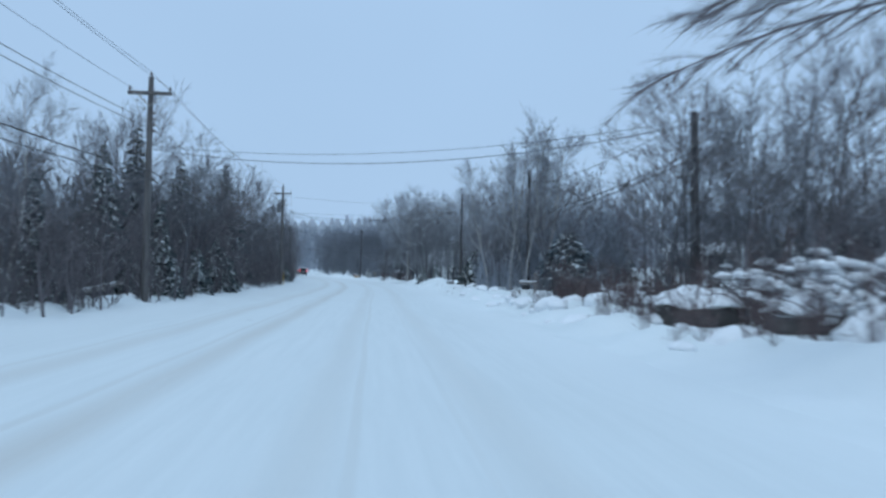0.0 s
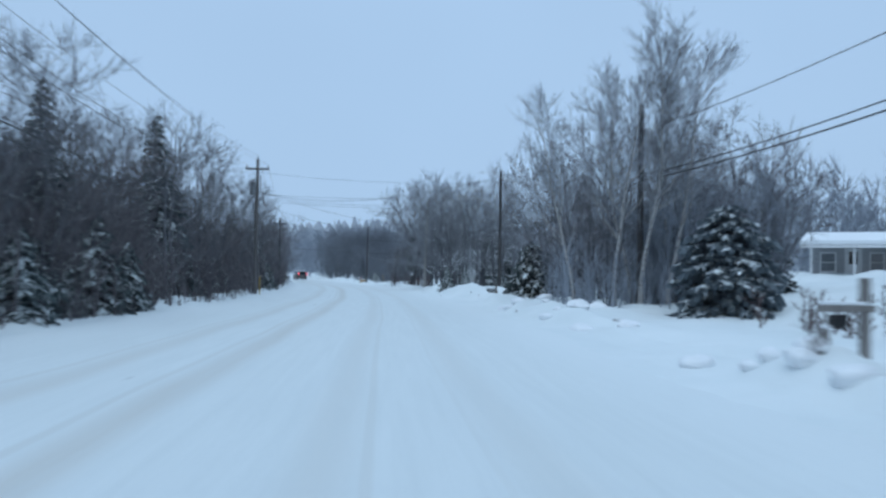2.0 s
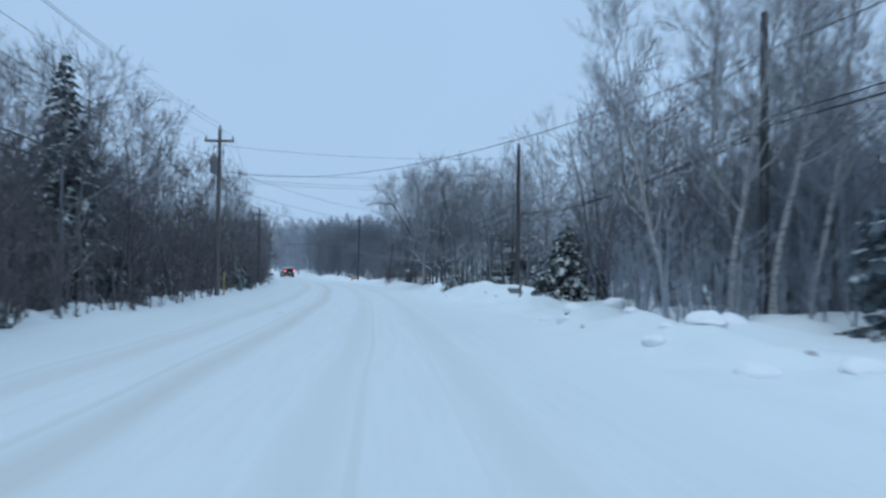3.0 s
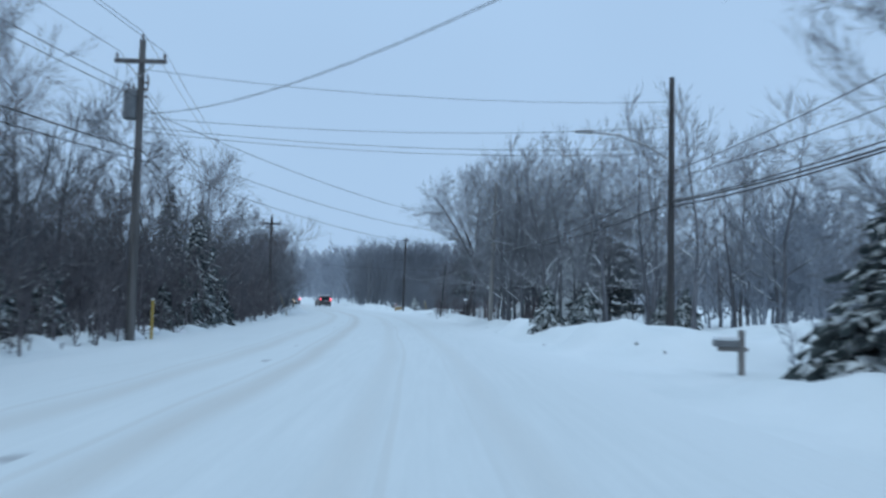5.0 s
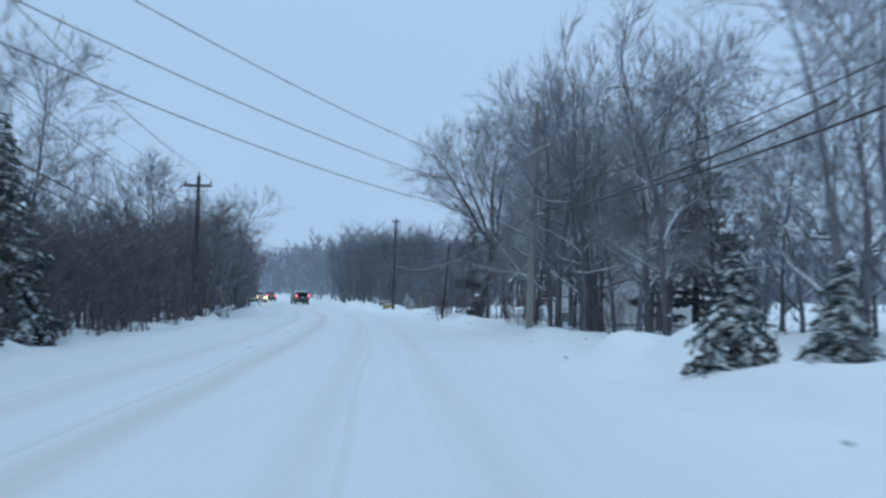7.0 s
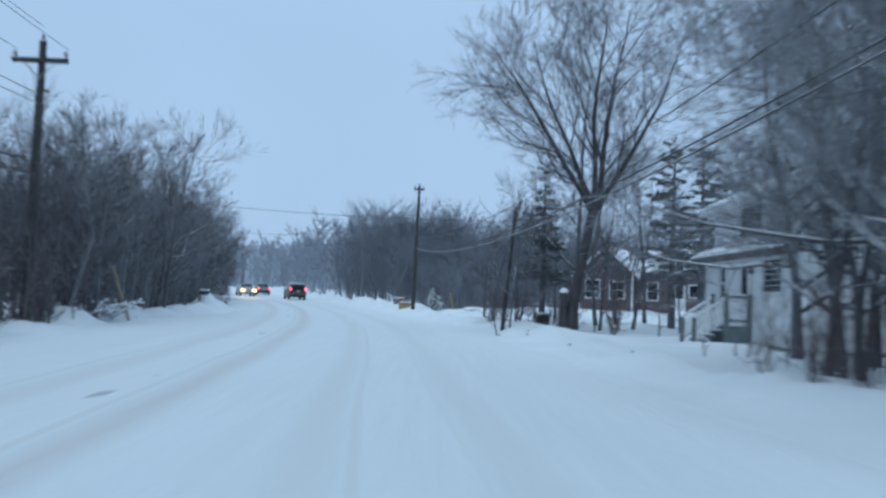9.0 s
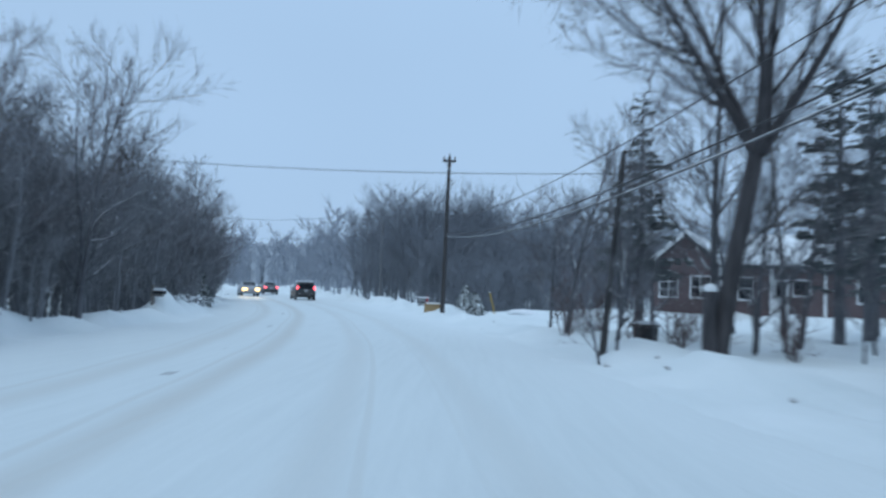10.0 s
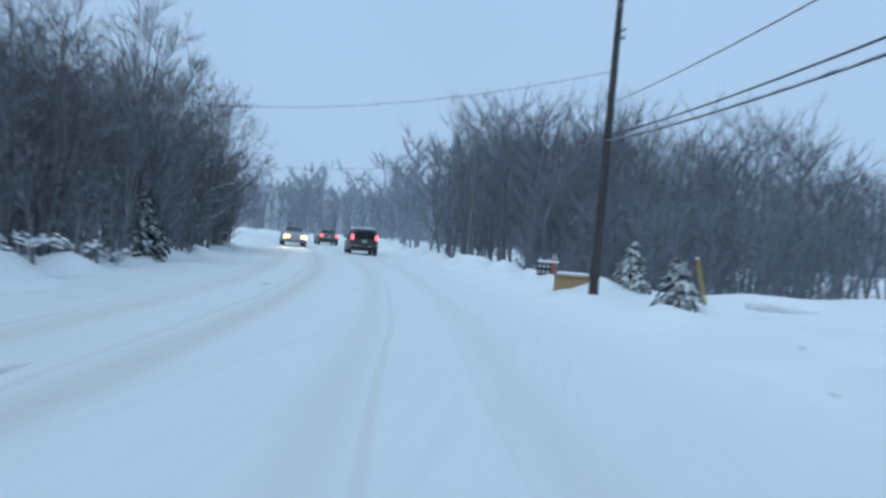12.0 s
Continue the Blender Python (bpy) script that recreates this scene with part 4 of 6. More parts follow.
thicket("woods", 32, [((-14.5, -11.0), (126, 182), 85, (6.8, 9.0), 22, 26, 0.0123), ((-14.5, -11.5), (38, 92), 55, (6.2, 8.0), 22, 26, 0.0123), ((-14.5, -11.5), (92, 126), 30, (4.8, 6.4), 20, 24, 0.0123), ((-30, -13), (-6, 38), 56, (3.8, 5.4), 15, 22, 0.0358), ((-30, -13.0), (38, 92), 100, (7.0, 9.3), 16, 26, 0.0336), ((-32, -13.5), (92, 130), 54, (5.5, 7.5), 15, 24, 0.0358),
        ((-36, -14.5), (126, 140), 25, (5.0, 6.2), 16, 32, 0.0314), ((-36, -14.5), (140, 182), 55, (6.5, 8.5), 15, 26, 0.0381)],
        M_TWIG, "dense bare wood of dark grey twigs and trunks")
thicket("woods", 37, [((17, 40), (14, 36), 75, (4.0, 6.2), 15, 24, 0.0224), ((13, 20), (20, 30), 16, (3.5, 5.0), 15, 24, 0.0157)], M_TWIG, "tangled bare wood behind the roadside brush")
# The haze over these woods is in their twig colour.
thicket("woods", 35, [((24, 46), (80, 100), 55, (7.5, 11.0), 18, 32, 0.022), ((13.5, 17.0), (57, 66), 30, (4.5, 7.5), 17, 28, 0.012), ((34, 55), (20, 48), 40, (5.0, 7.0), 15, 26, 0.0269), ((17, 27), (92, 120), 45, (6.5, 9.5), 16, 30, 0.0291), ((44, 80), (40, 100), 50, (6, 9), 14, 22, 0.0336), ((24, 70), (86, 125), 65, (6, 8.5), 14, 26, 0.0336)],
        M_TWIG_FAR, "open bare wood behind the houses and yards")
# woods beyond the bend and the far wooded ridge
# Haze is painted into both sets; the deeper one is paler.
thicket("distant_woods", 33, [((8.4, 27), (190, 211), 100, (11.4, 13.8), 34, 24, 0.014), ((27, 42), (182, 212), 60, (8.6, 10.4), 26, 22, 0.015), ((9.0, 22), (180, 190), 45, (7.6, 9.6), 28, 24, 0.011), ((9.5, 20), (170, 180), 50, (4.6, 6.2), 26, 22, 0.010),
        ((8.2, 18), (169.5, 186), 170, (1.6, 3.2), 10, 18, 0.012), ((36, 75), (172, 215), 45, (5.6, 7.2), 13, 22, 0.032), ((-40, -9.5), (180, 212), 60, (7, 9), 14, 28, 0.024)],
        M_TWIG_FAR, "distant bare woods dusted with snow, haze in their colour")
thicket("distant_woods", 34, [((8, 60), (208, 330), 190, (11.0, 14.5), 14, 24, 0.05), ((-70, -9.5), (208, 330), 150, (7.5, 9.8), 13, 24, 0.048)], M_TWIG_PALE, "snowy far woods, haze put into their pale twigs")

# snow-laden bushes: behind the first boulder, and along the foot of the left wood
SNOW_BUSH = [snow_bush(210 + i) for i in range(3)]
for i, (x, y, q) in enumerate(((9.0, 17.2, 1.0), (10.1, 18.4, 1.45), (11.2, 19.3, 1.75), (10.4, 16.6, 1.35), (12.3, 21.0, 1.8), (11.0, 20.6, 1.3), (11.8, 17.6, 1.7), (13.0, 19.0, 1.8), (9.6, 14.4, 0.9), (11.8, 22.4, 1.4), (13.6, 21.4, 1.9), (12.6, 16.4, 1.6),
                               (7.2, 23.6, 0.55), (8.2, 25.0, 0.7), (6.4, 21.6, 0.35))):
    plant(SNOW_BUSH[i % 3], x, y, i * 83, q)
for i, (y, u, q) in enumerate(((151.0, -7.9, 0.45), (153.6, -7.8, 0.5), (157.0, -7.8, 0.5), (160.0, -7.8, 0.5), (164.5, -8.1, 0.6), (128.4, -8.9, 0.6), (130.2, -8.8, 0.7), (131.6, -8.9, 0.55))):
    plant(SNOW_BUSH[i % 3], u + float(axis(y)), y, i * 61, q)

# shrubs in the open
rng_shrub = random.Random(9)
for k in range(60):
    if k < 40:
        u, y = rng_shrub.uniform(6.0, 12.5), rng_shrub.uniform(12, 33)
    elif k < 54:
        u, y = rng_shrub.uniform(5.4, 9.5), rng_shrub.uniform(132, 143)
    else:
        u, y = rng_shrub.uniform(7.5, 10.5), rng_shrub.uniform(107, 113)
    plant(SHRUB[k % 3], u + float(axis(y)), y, rng_shrub.uniform(0, 360), rng_shrub.uniform(0.45, 0.95))
plant(BIRCH[1], -10.6, 26.0, 200, 0.62)
plant(CLUMP[0], 6.0, 28.9, 15, 0.5, 1.2, "young reddish tree beside a snowy bank")
plant(BARE[0], 7.7, 22.6, 40, 0.80)
plant(BARE[1], 9.0, 24.3, 130, 0.78)
for i, (x, y, q) in enumerate(((10.6, 26.6, 1.0), (11.4, 25.2, 0.95), (8.7, 26.4, 0.9), (12.6, 27.0, 1.05))):
    plant(CLUMP[i % 3], x, y, i * 101, q, 1.1)
plant(BARE[2], 20.6, 55.0, 60, 0.55, 1.2, "slender bare yard tree before a bungalow")
for i, (x, y, q) in enumerate(((14.4, 57.0, 0.9), (15.6, 59.2, 1.1), (16.2, 57.8, 1.0), (16.6, 60.6, 1.2), (14.8, 61.5, 1.1))):
    plant(CLUMP[i % 3], x, y, i * 67, q)
for i, (x, y, q) in enumerate(((15.0, 62.5, 0.72), (17.6, 61.0, 0.66))):
    plant(SPRUCE[i % 2], x, y, i * 67, q, 0.95)
for i, (x, y, q) in enumerate(((1.9, 132.6, 0.5), (2.3, 134.5, 0.55), (1.4, 131.6, 0.4), (5.2, 133.4, 0.5), (6.4, 134.8, 0.6), (7.6, 133.2, 0.45), (3.0, 133.8, 0.35), (9.2, 136.0, 0.65), (10.8, 138.0, 0.7))):
    plant(BARE[i % 4] if i % 3 else HAZY[0], x, y, i * 83, q * 0.8, 1.25)
plant(SNOWY, -0.62, 158.8, 30, 0.66, 1.1, "small snow-laden spruce beside a yellow post")
plant(SNOWY, -1.1, 165.2, 170, 0.7, 1.15)
for i, (x, y, q) in enumerate(((6.3, 28.2, 0.7), (7.4, 28.9, 0.85), (8.2, 27.2, 0.9), (7.0, 31.5, 0.6), (9.4, 29.5, 0.95), (10.8, 31.0, 0.9), (9.0, 35.5, 0.7), (11.5, 37.0, 0.8))):
    plant(SHRUB[i % 3], x, y, i * 47, q)


# ---------------------------------------------------------------- far ridge
def far_ridge():
    """A wooded ridge far beyond the bend, its skyline broken by crowns."""
    rng = random.Random(5)
    s = Soup()
    for row, (dist, base, top) in enumerate(((640, 22, 33), (720, 30, 44))):
        a = -62.0
        while a < 62:
            wide = rng.uniform(0.28, 0.75)
            h = top + 5 * math.sin(a * 0.13 + row) + 3 * math.sin(a * 0.31 + 2 * row) + rng.uniform(-2.5, 2.5)
            d = dist + rng.uniform(-20, 20)
            q = radians(a)
            c = Vector((math.sin(q) * d, 70 + math.cos(q) * d, 0))
            r = d * radians(wide) * 0.9
            s.tube([c + Vector((0, 0, -2)), c + Vector((0, 0, h * 0.55)), c + Vector((0, 0, h * 0.85)), c + Vector((0, 0, h))], [r * 1.2, r * 1.15, r * 0.75, r * 0.1], 6)
            for _ in range(16):
                g = rng.uniform(0, 6.28)
                b = c + Vector((math.cos(g) * r * 0.8, math.sin(g) * r * 0.8, h * rng.uniform(0.6, 0.95)))
                s.blade(b, b + Vector((math.cos(g) * r * 0.6, math.sin(g) * r * 0.6, rng.uniform(1, 4))), 0.5, rng)
            a += wide
    return tagged(new("backdrop", s.mesh("backdrop", M_RIDGE)), "far wooded ridge, haze put into its pale colour", "backdrop", kind="structure")


# Haze of the distance is mixed into the ridge's pale blue-grey.
M_RIDGE = plain("ridge_woods_hazed", (0.36, 0.39, 0.43), (0.43, 0.462, 0.505), 0.95, 0.05, 0, (1, 1, 0.3), 0.0)
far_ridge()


# ---------------------------------------------------------------- cars
M_CAR_DARK = plain("car_paint_dark_grey", (0.05, 0.053, 0.058), (0.075, 0.079, 0.085), 0.35, 3.0, 0.3, None, 0.02)
# Dark saloon's paint, lightened to grey in place of haze.
M_CAR_HAZE_GREY = plain("car_paint_haze_grey", (0.15, 0.155, 0.165), (0.20, 0.205, 0.215), 0.35, 3.0, 0.3, None, 0.02)
M_CAR_SILVER = plain("car_paint_silver", (0.35, 0.36, 0.37), (0.42, 0.43, 0.44), 0.35, 3.0, 0.5, None, 0.02)
M_RUBBER = plain("tyre_rubber", (0.015, 0.015, 0.016), (0.03, 0.03, 0.03), 0.9, 20.0)


def glass_material():
    m, n, l, p = material("dark_glass", 0.06)
    f = noise_tex(n, l, 5.0, 3.0)
    l.new(ramp(n, l, f, [(0.3, (0.012, 0.014, 0.017)), (0.7, (0.022, 0.025, 0.03))]), p.inputs["Base Color"])
    p.inputs["Specular IOR Level"].default_value = 0.6
    return m


def lamp_material(name, colour, strength):
    m, n, l, p = material(name, 0.3)
    p.inputs["Base Color"].default_value = (*colour, 1)
    p.inputs["Emission Color"].default_value = (*colour, 1)
    p.inputs["Emission Strength"].default_value = strength
    return m


M_GLASS = glass_material()
M_TAIL = lamp_material("tail_lamp_lit", (1.0, 0.10, 0.13), 4.0)
M_HEAD = lamp_material("headlamp_lit", (1.0, 0.64, 0.24), 4.0)
M_CLEAR_LENS = plain("clear_lens", (0.4, 0.4, 0.42), (0.5, 0.5, 0.52), 0.15)
M_PLATE = plain("plate_white", (0.45, 0.46, 0.48), (0.5, 0.51, 0.53), 0.5)


def car_body(length, width, height, suv):
    """Lofted body shell: cross-sections from the rear (y = 0) to the nose."""
    w = width / 2
    belt = height * 0.58
    if suv:
        rows = [(0.00, 0.86, 0.74, 0.64, 0.42, belt, height * 0.93), (0.10, 0.97, 0.93, 0.74, 0.30, belt, height * 0.985), (0.9, 1.0, 0.97, 0.80, 0.24, belt, height), (2.3, 1.0, 0.97, 0.80, 0.24, belt, height * 0.99),
                (2.75, 1.0, 0.97, 0.74, 0.24, belt, height * 0.93), (3.35, 1.0, 0.96, 0.80, 0.24, belt, height * 0.66), (4.1, 0.98, 0.92, 0.72, 0.26, belt * 0.98, height * 0.60), (length, 0.82, 0.76, 0.55, 0.36, belt * 0.82, height * 0.50)]
    else:
        rows = [(0.00, 0.86, 0.80, 0.66, 0.42, belt, height * 0.66), (0.15, 0.97, 0.92, 0.76, 0.30, belt, height * 0.70), (0.75, 1.0, 0.96, 0.78, 0.22, belt, height * 0.74), (1.3, 1.0, 0.97, 0.72, 0.22, belt, height * 0.96),
                (2.3, 1.0, 0.97, 0.72, 0.22, belt, height), (3.2, 1.0, 0.96, 0.78, 0.22, belt, height * 0.70), (4.1, 0.98, 0.92, 0.72, 0.24, belt * 0.95, height * 0.62), (length, 0.82, 0.76, 0.55, 0.34, belt * 0.78, height * 0.48)]
    bm = bmesh.new()
    rings = []
    for y, lo, mid, up, z0, z1, z2 in rows:
        prof = [(-lo * w * 0.9, z0), (-lo * w, z0 + 0.18), (-mid * w * 1.02, z1 * 0.82), (-mid * w, z1), (-up * w, z2 - 0.06), (-up * w * 0.8, z2), (up * w * 0.8, z2), (up * w, z2 - 0.06), (mid * w, z1), (mid * w * 1.02, z1 * 0.82), (lo * w, z0 + 0.18), (lo * w * 0.9, z0)]
        rings.append([bm.verts.new((x, y, z)) for x, z in prof])
    for a, b in zip(rings, rings[1:]):
        for k in range(len(a)):
            bm.faces.new((a[k], a[(k + 1) % len(a)], b[(k + 1) % len(a)], b[k]))
    bm.faces.new(rings[0][::-1])
    bm.faces.new(rings[-1])
    bmesh.ops.recalc_face_normals(bm, faces=bm.faces)
    bmesh.ops.bevel(bm, geom=[e for e in bm.edges if e.calc_face_angle(0) > 0.5], offset=0.03, segments=2, affect="EDGES")
    return bm


def quad_panel(pts, thick):
    """A slightly thick panel through four corners."""
    bm = bmesh.new()
    v = [bm.verts.new(p) for p in pts]
    f = bm.faces.new(v)
    bm.normal_update()
    r = bmesh.ops.extrude_face_region(bm, geom=[f])
    n = f.normal.copy()
    for e in r["geom"]:
        if isinstance(e, bmesh.types.BMVert):
            e.co -= n * thick
    bmesh.ops.recalc_face_normals(bm, faces=bm.faces)
    return bm


def car(x, y, z, heading, paint, label, suv=True, lit="tail"):
    """Rear at the origin, nose along +y, then turned by heading."""
    length, width, height = (4.5, 1.84, 1.68) if suv else (4.6, 1.78, 1.45)
    ob = thing("car", pose(x, y, z, 0, 0, heading), label, "car", "cars on the road")
    body = part("body", car_body(length, width, height, suv), paint, ob)
    w = width / 2
    if suv:
        part("rear_window", quad_panel([(-w * 0.66, 0.015, height * 0.61), (w * 0.66, 0.015, height * 0.61), (w * 0.60, 0.03, height * 0.89), (-w * 0.60, 0.03, height * 0.89)], 0.03), M_GLASS, ob)
        for sx in (-1, 1):
            part("side_window", quad_panel([(sx * w * 0.995, 0.7, height * 0.62), (sx * w * 0.995, 3.0, height * 0.62), (sx * w * 0.83, 2.5, height * 0.93), (sx * w * 0.83, 0.8, height * 0.94)], 0.02), M_GLASS, ob)
        part("windscreen", quad_panel([(-w * 0.78, 3.30, height * 0.69), (w * 0.78, 3.30, height * 0.69), (w * 0.70, 2.72, height * 0.94), (-w * 0.70, 2.72, height * 0.94)], 0.02), M_GLASS, ob)
        part("roof_snow", box_bm(width * 0.74, 2.3, 0.13, (0, 1.35, height + 0.03), 0.05, 3), M_SNOWCAP, ob, "thin layer of snow on the roof")
        tz, th = height * 0.67, 0.30
    else:
        part("rear_window", quad_panel([(-w * 0.68, 0.72, height * 0.76), (w * 0.68, 0.72, height * 0.76), (w * 0.62, 1.22, height * 0.95), (-w * 0.62, 1.22, height * 0.95)], 0.03), M_GLASS, ob)
        part("windscreen", quad_panel([(-w * 0.72, 3.12, height * 0.74), (w * 0.72, 3.12, height * 0.74), (w * 0.66, 2.42, height * 0.97), (-w * 0.66, 2.42, height * 0.97)], 0.02), M_GLASS, ob)
        tz, th = height * 0.58, 0.16
    for sx in (-1, 1):
        part("tail_light", box_bm(0.15 if suv else 0.30, 0.10, th, (sx * w * (0.84 if suv else 0.76), 0.03, tz), 0.03), M_TAIL if lit == "tail" else M_RED, ob)
        part("headlight", box_bm(0.48, 0.18, 0.28, (sx * w * 0.70, length - 0.02, height * 0.44), 0.06), M_HEAD if lit == "head" else M_CLEAR_LENS, ob)
        part("mirror", box_bm(0.20, 0.12, 0.15, (sx * (w + 0.09), 2.95, height * 0.66), 0.04), paint, ob)
        for wy in (0.85, 3.6):
            s = Soup()
            s.tube([(sx * (w - 0.20), wy, 0.33), (sx * (w - 0.20), wy, 0.33), (sx * (w + 0.005), wy, 0.33), (sx * (w + 0.01), wy, 0.33)], [0.26, 0.33, 0.33, 0.27], 20, True)
            wh = part("wheel", s, M_RUBBER, ob)
            r = Soup()
            r.tube([(sx * (w - 0.05), wy, 0.33), (sx * (w + 0.018), wy, 0.33)], [0.21, 0.19], 14, True)
            part("rim", r, M_STEEL, wh)
    part("bumper", box_bm(width * 0.92, 0.16, 0.22, (0, -0.03, 0.47), 0.05), M_BLACK, ob)
    part("front_bumper", box_bm(width * 0.86, 0.16, 0.24, (0, length, 0.44), 0.05), paint, ob)
    part("number_plate", box_bm(0.32, 0.02, 0.15, (0, -0.04 if suv else -0.02, height * 0.52), 0.004), M_PLATE, ob)
    return ob


def headlight_beam(ob, sx):
    """The beam of one headlight, pale yellow, low over the road ahead of the car."""
    data = bpy.data.lights.new("headlight_beam", "SPOT")
    data.energy, data.color, data.spot_size, data.spot_blend, data.shadow_soft_size = 350, (1.0, 0.72, 0.30), radians(36), 0.8, 0.08
    lamp = new("headlight_beam", data)
    m = ob.matrix_world
    lamp.matrix_world = look(m @ Vector((sx * 0.62, 4.85, 0.66)), m @ Vector((sx * 0.7 + 2.0, 16.0, -0.2)))


def on_road(y, u):
    x = float(axis(y)) + u
    slope = math.degrees(math.atan2(-(float(axis(y + 2)) - float(axis(y - 2))), 4))
    return x, y, float(rise(y)), slope


x, y, z, h = on_road(192.0, 0.8)
car(x, y, z, h, M_CAR_DARK, "dark grey sport utility vehicle with lit tail lights")
x, y, z, h = on_road(214.5, 0.9)
car(x, y, z, h, M_CAR_HAZE_GREY, "small dark saloon car, haze-greyed paint, lit tail lights", suv=False)
x, y, z, h = on_road(204.5, -3.45)
oncoming = car(x, y, z, h + 180, M_CAR_SILVER, "oncoming silver car with bright yellow headlights", suv=False, lit="head")
for sx in (-1, 1):
    headlight_beam(oncoming, sx)


# ---------------------------------------------------------------- mailboxes, posts, signs, bins
def mailbox(x, y, turn, label, post=1.05, arm=0.75, sign=False):
    z = float(ground_height(x, y)) - 0.15
    ob = thing("mailbox", pose(x, y, z, 0, 0, turn), label, "mailbox", "mailboxes")
    part("post", box_bm(0.11, 0.11, post + 0.35, (0, 0, (post + 0.35) / 2), 0.01), M_POST, ob)
    part("arm", box_bm(arm, 0.09, 0.09, (-arm / 2 + 0.12, -0.02, post - 0.05), 0.008), M_POST, ob)
    if not sign:
        bm = bmesh.new()
        n = 8
        prof = [(-0.09, 0), (0.09, 0), (0.09, 0.08)] + [(0.09 * math.cos(math.pi * k / n), 0.08 + 0.07 * math.sin(math.pi * k / n)) for k in range(1, n)] + [(-0.09, 0.08)]
        a = [bm.verts.new((-arm + 0.05, px * 1.1, post + pz)) for px, pz in prof]
        b = [bm.verts.new((-arm + 0.55, px * 1.1, post + pz)) for px, pz in prof]
        for k in range(len(a)):
            bm.faces.new((a[k], a[(k + 1) % len(a)], b[(k + 1) % len(a)], b[k]))
        bm.faces.new(a[::-1])
        bm.faces.new(b)
        bmesh.ops.recalc_face_normals(bm, faces=bm.faces)
        part("box", bm, M_TRANSFORMER if turn == 0 else M_BLACK, ob, "metal letter box")
        part("snow_cap", box_bm(0.5, 0.2, 0.10, (-arm + 0.3, 0, post + 0.17), 0.04, 3), M_SNOWCAP, ob)
    if sign:
        part("hanging_sign", box_bm(0.28, 0.03, 0.18, (-0.38, -0.03, post - 0.22), 0.005), M_BLACK, ob)
        part("snow_cap", box_bm(arm - 0.1, 0.10, 0.05, (-arm / 2 + 0.08, -0.02, post + 0.015), 0.02), M_SNOWCAP, ob)
    return ob


mailbox(6.26, 33.25, 0, "weathered wooden post with arm and dark sign", 0.92, 0.75, True)
mailbox(6.83, 73.9, 0, "wooden mailbox post deep in snow", 0.72, 0.62)
mailbox(-21.3, 182.6, 200, "black mailbox on a snowy bank by spruces", 0.75, 0.6)
mailbox(-13.4, 146.9, 160, "low black mailbox on a snowy bank", 0.55, 0.6)


def stake(x, y, height, mat, label, lean=(0, 0), wide=0.05, name="marker_post"):
    ob = thing(name, pose(x, y, float(ground_height(x, y)) - 0.2, lean[1], lean[0], 0), label, "post", "roadside posts")
    part("post", box_bm(wide, wide, height + 0.2, (0, 0, (height + 0.2) / 2), wide * 0.2), mat, ob)
    part("snow_cap", box_bm(wide * 1.2, wide * 1.2, 0.05, (0, 0, height + 0.22), 0.012), M_SNOWCAP, ob)
    return ob


stake(5.62, 33.05, 0.22, M_POST, "short wooden post in the snow bank", wide=0.09)
stake(13.2, 82.5, 0.9, M_POLE_DARK, "thin dark marker post in the snowy yard")
stake(-8.6, 84.8, 1.25, M_YELLOW, "yellow marker post beside a utility pole", wide=0.08)
stake(5.25, 100.1, 0.55, M_POLE_DARK, "short dark post at a driveway")
stake(5.1, 94.0, 0.45, M_POLE_DARK, "thin stick in the roadside snow", wide=0.035)
stake(-11.4, 130.7, 1.95, plain("guy_guard", (0.30, 0.25, 0.16), (0.38, 0.33, 0.23), 0.6), "pale yellow guy-wire guard leaning by trees", (-20, 0), 0.09, "guy_guard")
stake(0.56, 161.3, 1.25, M_YELLOW, "leaning yellow post beside a snowy spruce", (-14, 0), 0.07)
stake(-9.0, 80.6, 0.55, M_POLE_DARK, "short dark stake by the utility pole")


def bin_with_lid(x, y, turn):
    z = float(ground_height(x, y)) - 0.46
    ob = thing("wheelie_bin", pose(x, y, z, 0, 0, turn), "black plastic rubbish bin half sunk in snow", "bin")
    bm = box_bm(0.56, 0.6, 0.85, (0, 0, 0.45), 0.03)
    for v in bm.verts:
        if v.co.z < 0.3:
            v.co.x *= 0.8
            v.co.y *= 0.8
    part("body", bm, M_BLACK, ob)
    part("lid", box_bm(0.62, 0.66, 0.06, (0, 0, 0.91), 0.02), M_BLACK, ob)
    part("snow_cap", box_bm(0.56, 0.6, 0.10, (0, 0, 0.98), 0.04, 3), M_SNOWCAP, ob)
    part("handle", box_bm(0.5, 0.05, 0.05, (0, 0.36, 0.86), 0.015), M_BLACK, ob)
    for sx in (-1, 1):
        s = Soup()
        s.tube([(sx * 0.2, 0.28, 0.09), (sx * 0.27, 0.28, 0.09)], [0.1, 0.1], 12, True)
        part("wheel", s, M_RUBBER, ob)


bin_with_lid(3.85, 138.7, 15)


def number_sign(x, y):
    z = 0.15
    ob = thing("house_sign", pose(x, y, z, 0, 0, -8), "red post with a small dark sign and snow", "sign")
    part("post", box_bm(0.10, 0.10, 1.2, (0.25, 0, 0.5), 0.02), M_RED, ob)
    part("board", box_bm(0.5, 0.05, 0.45, (-0.1, -0.02, 0.72), 0.01), M_BLACK, ob)
    part("snow_cap", box_bm(0.75, 0.14, 0.08, (0.03, 0, 0.99), 0.035), M_SNOWCAP, ob)
    for i, row in enumerate((0.82, 0.62)):
        for k in range(3):
            part("bar", box_bm(0.09, 0.012, 0.10, (-0.26 + 0.15 * k, -0.055, row), 0.003), M_PLATE, ob)


number_sign(-3.7, 168.4)


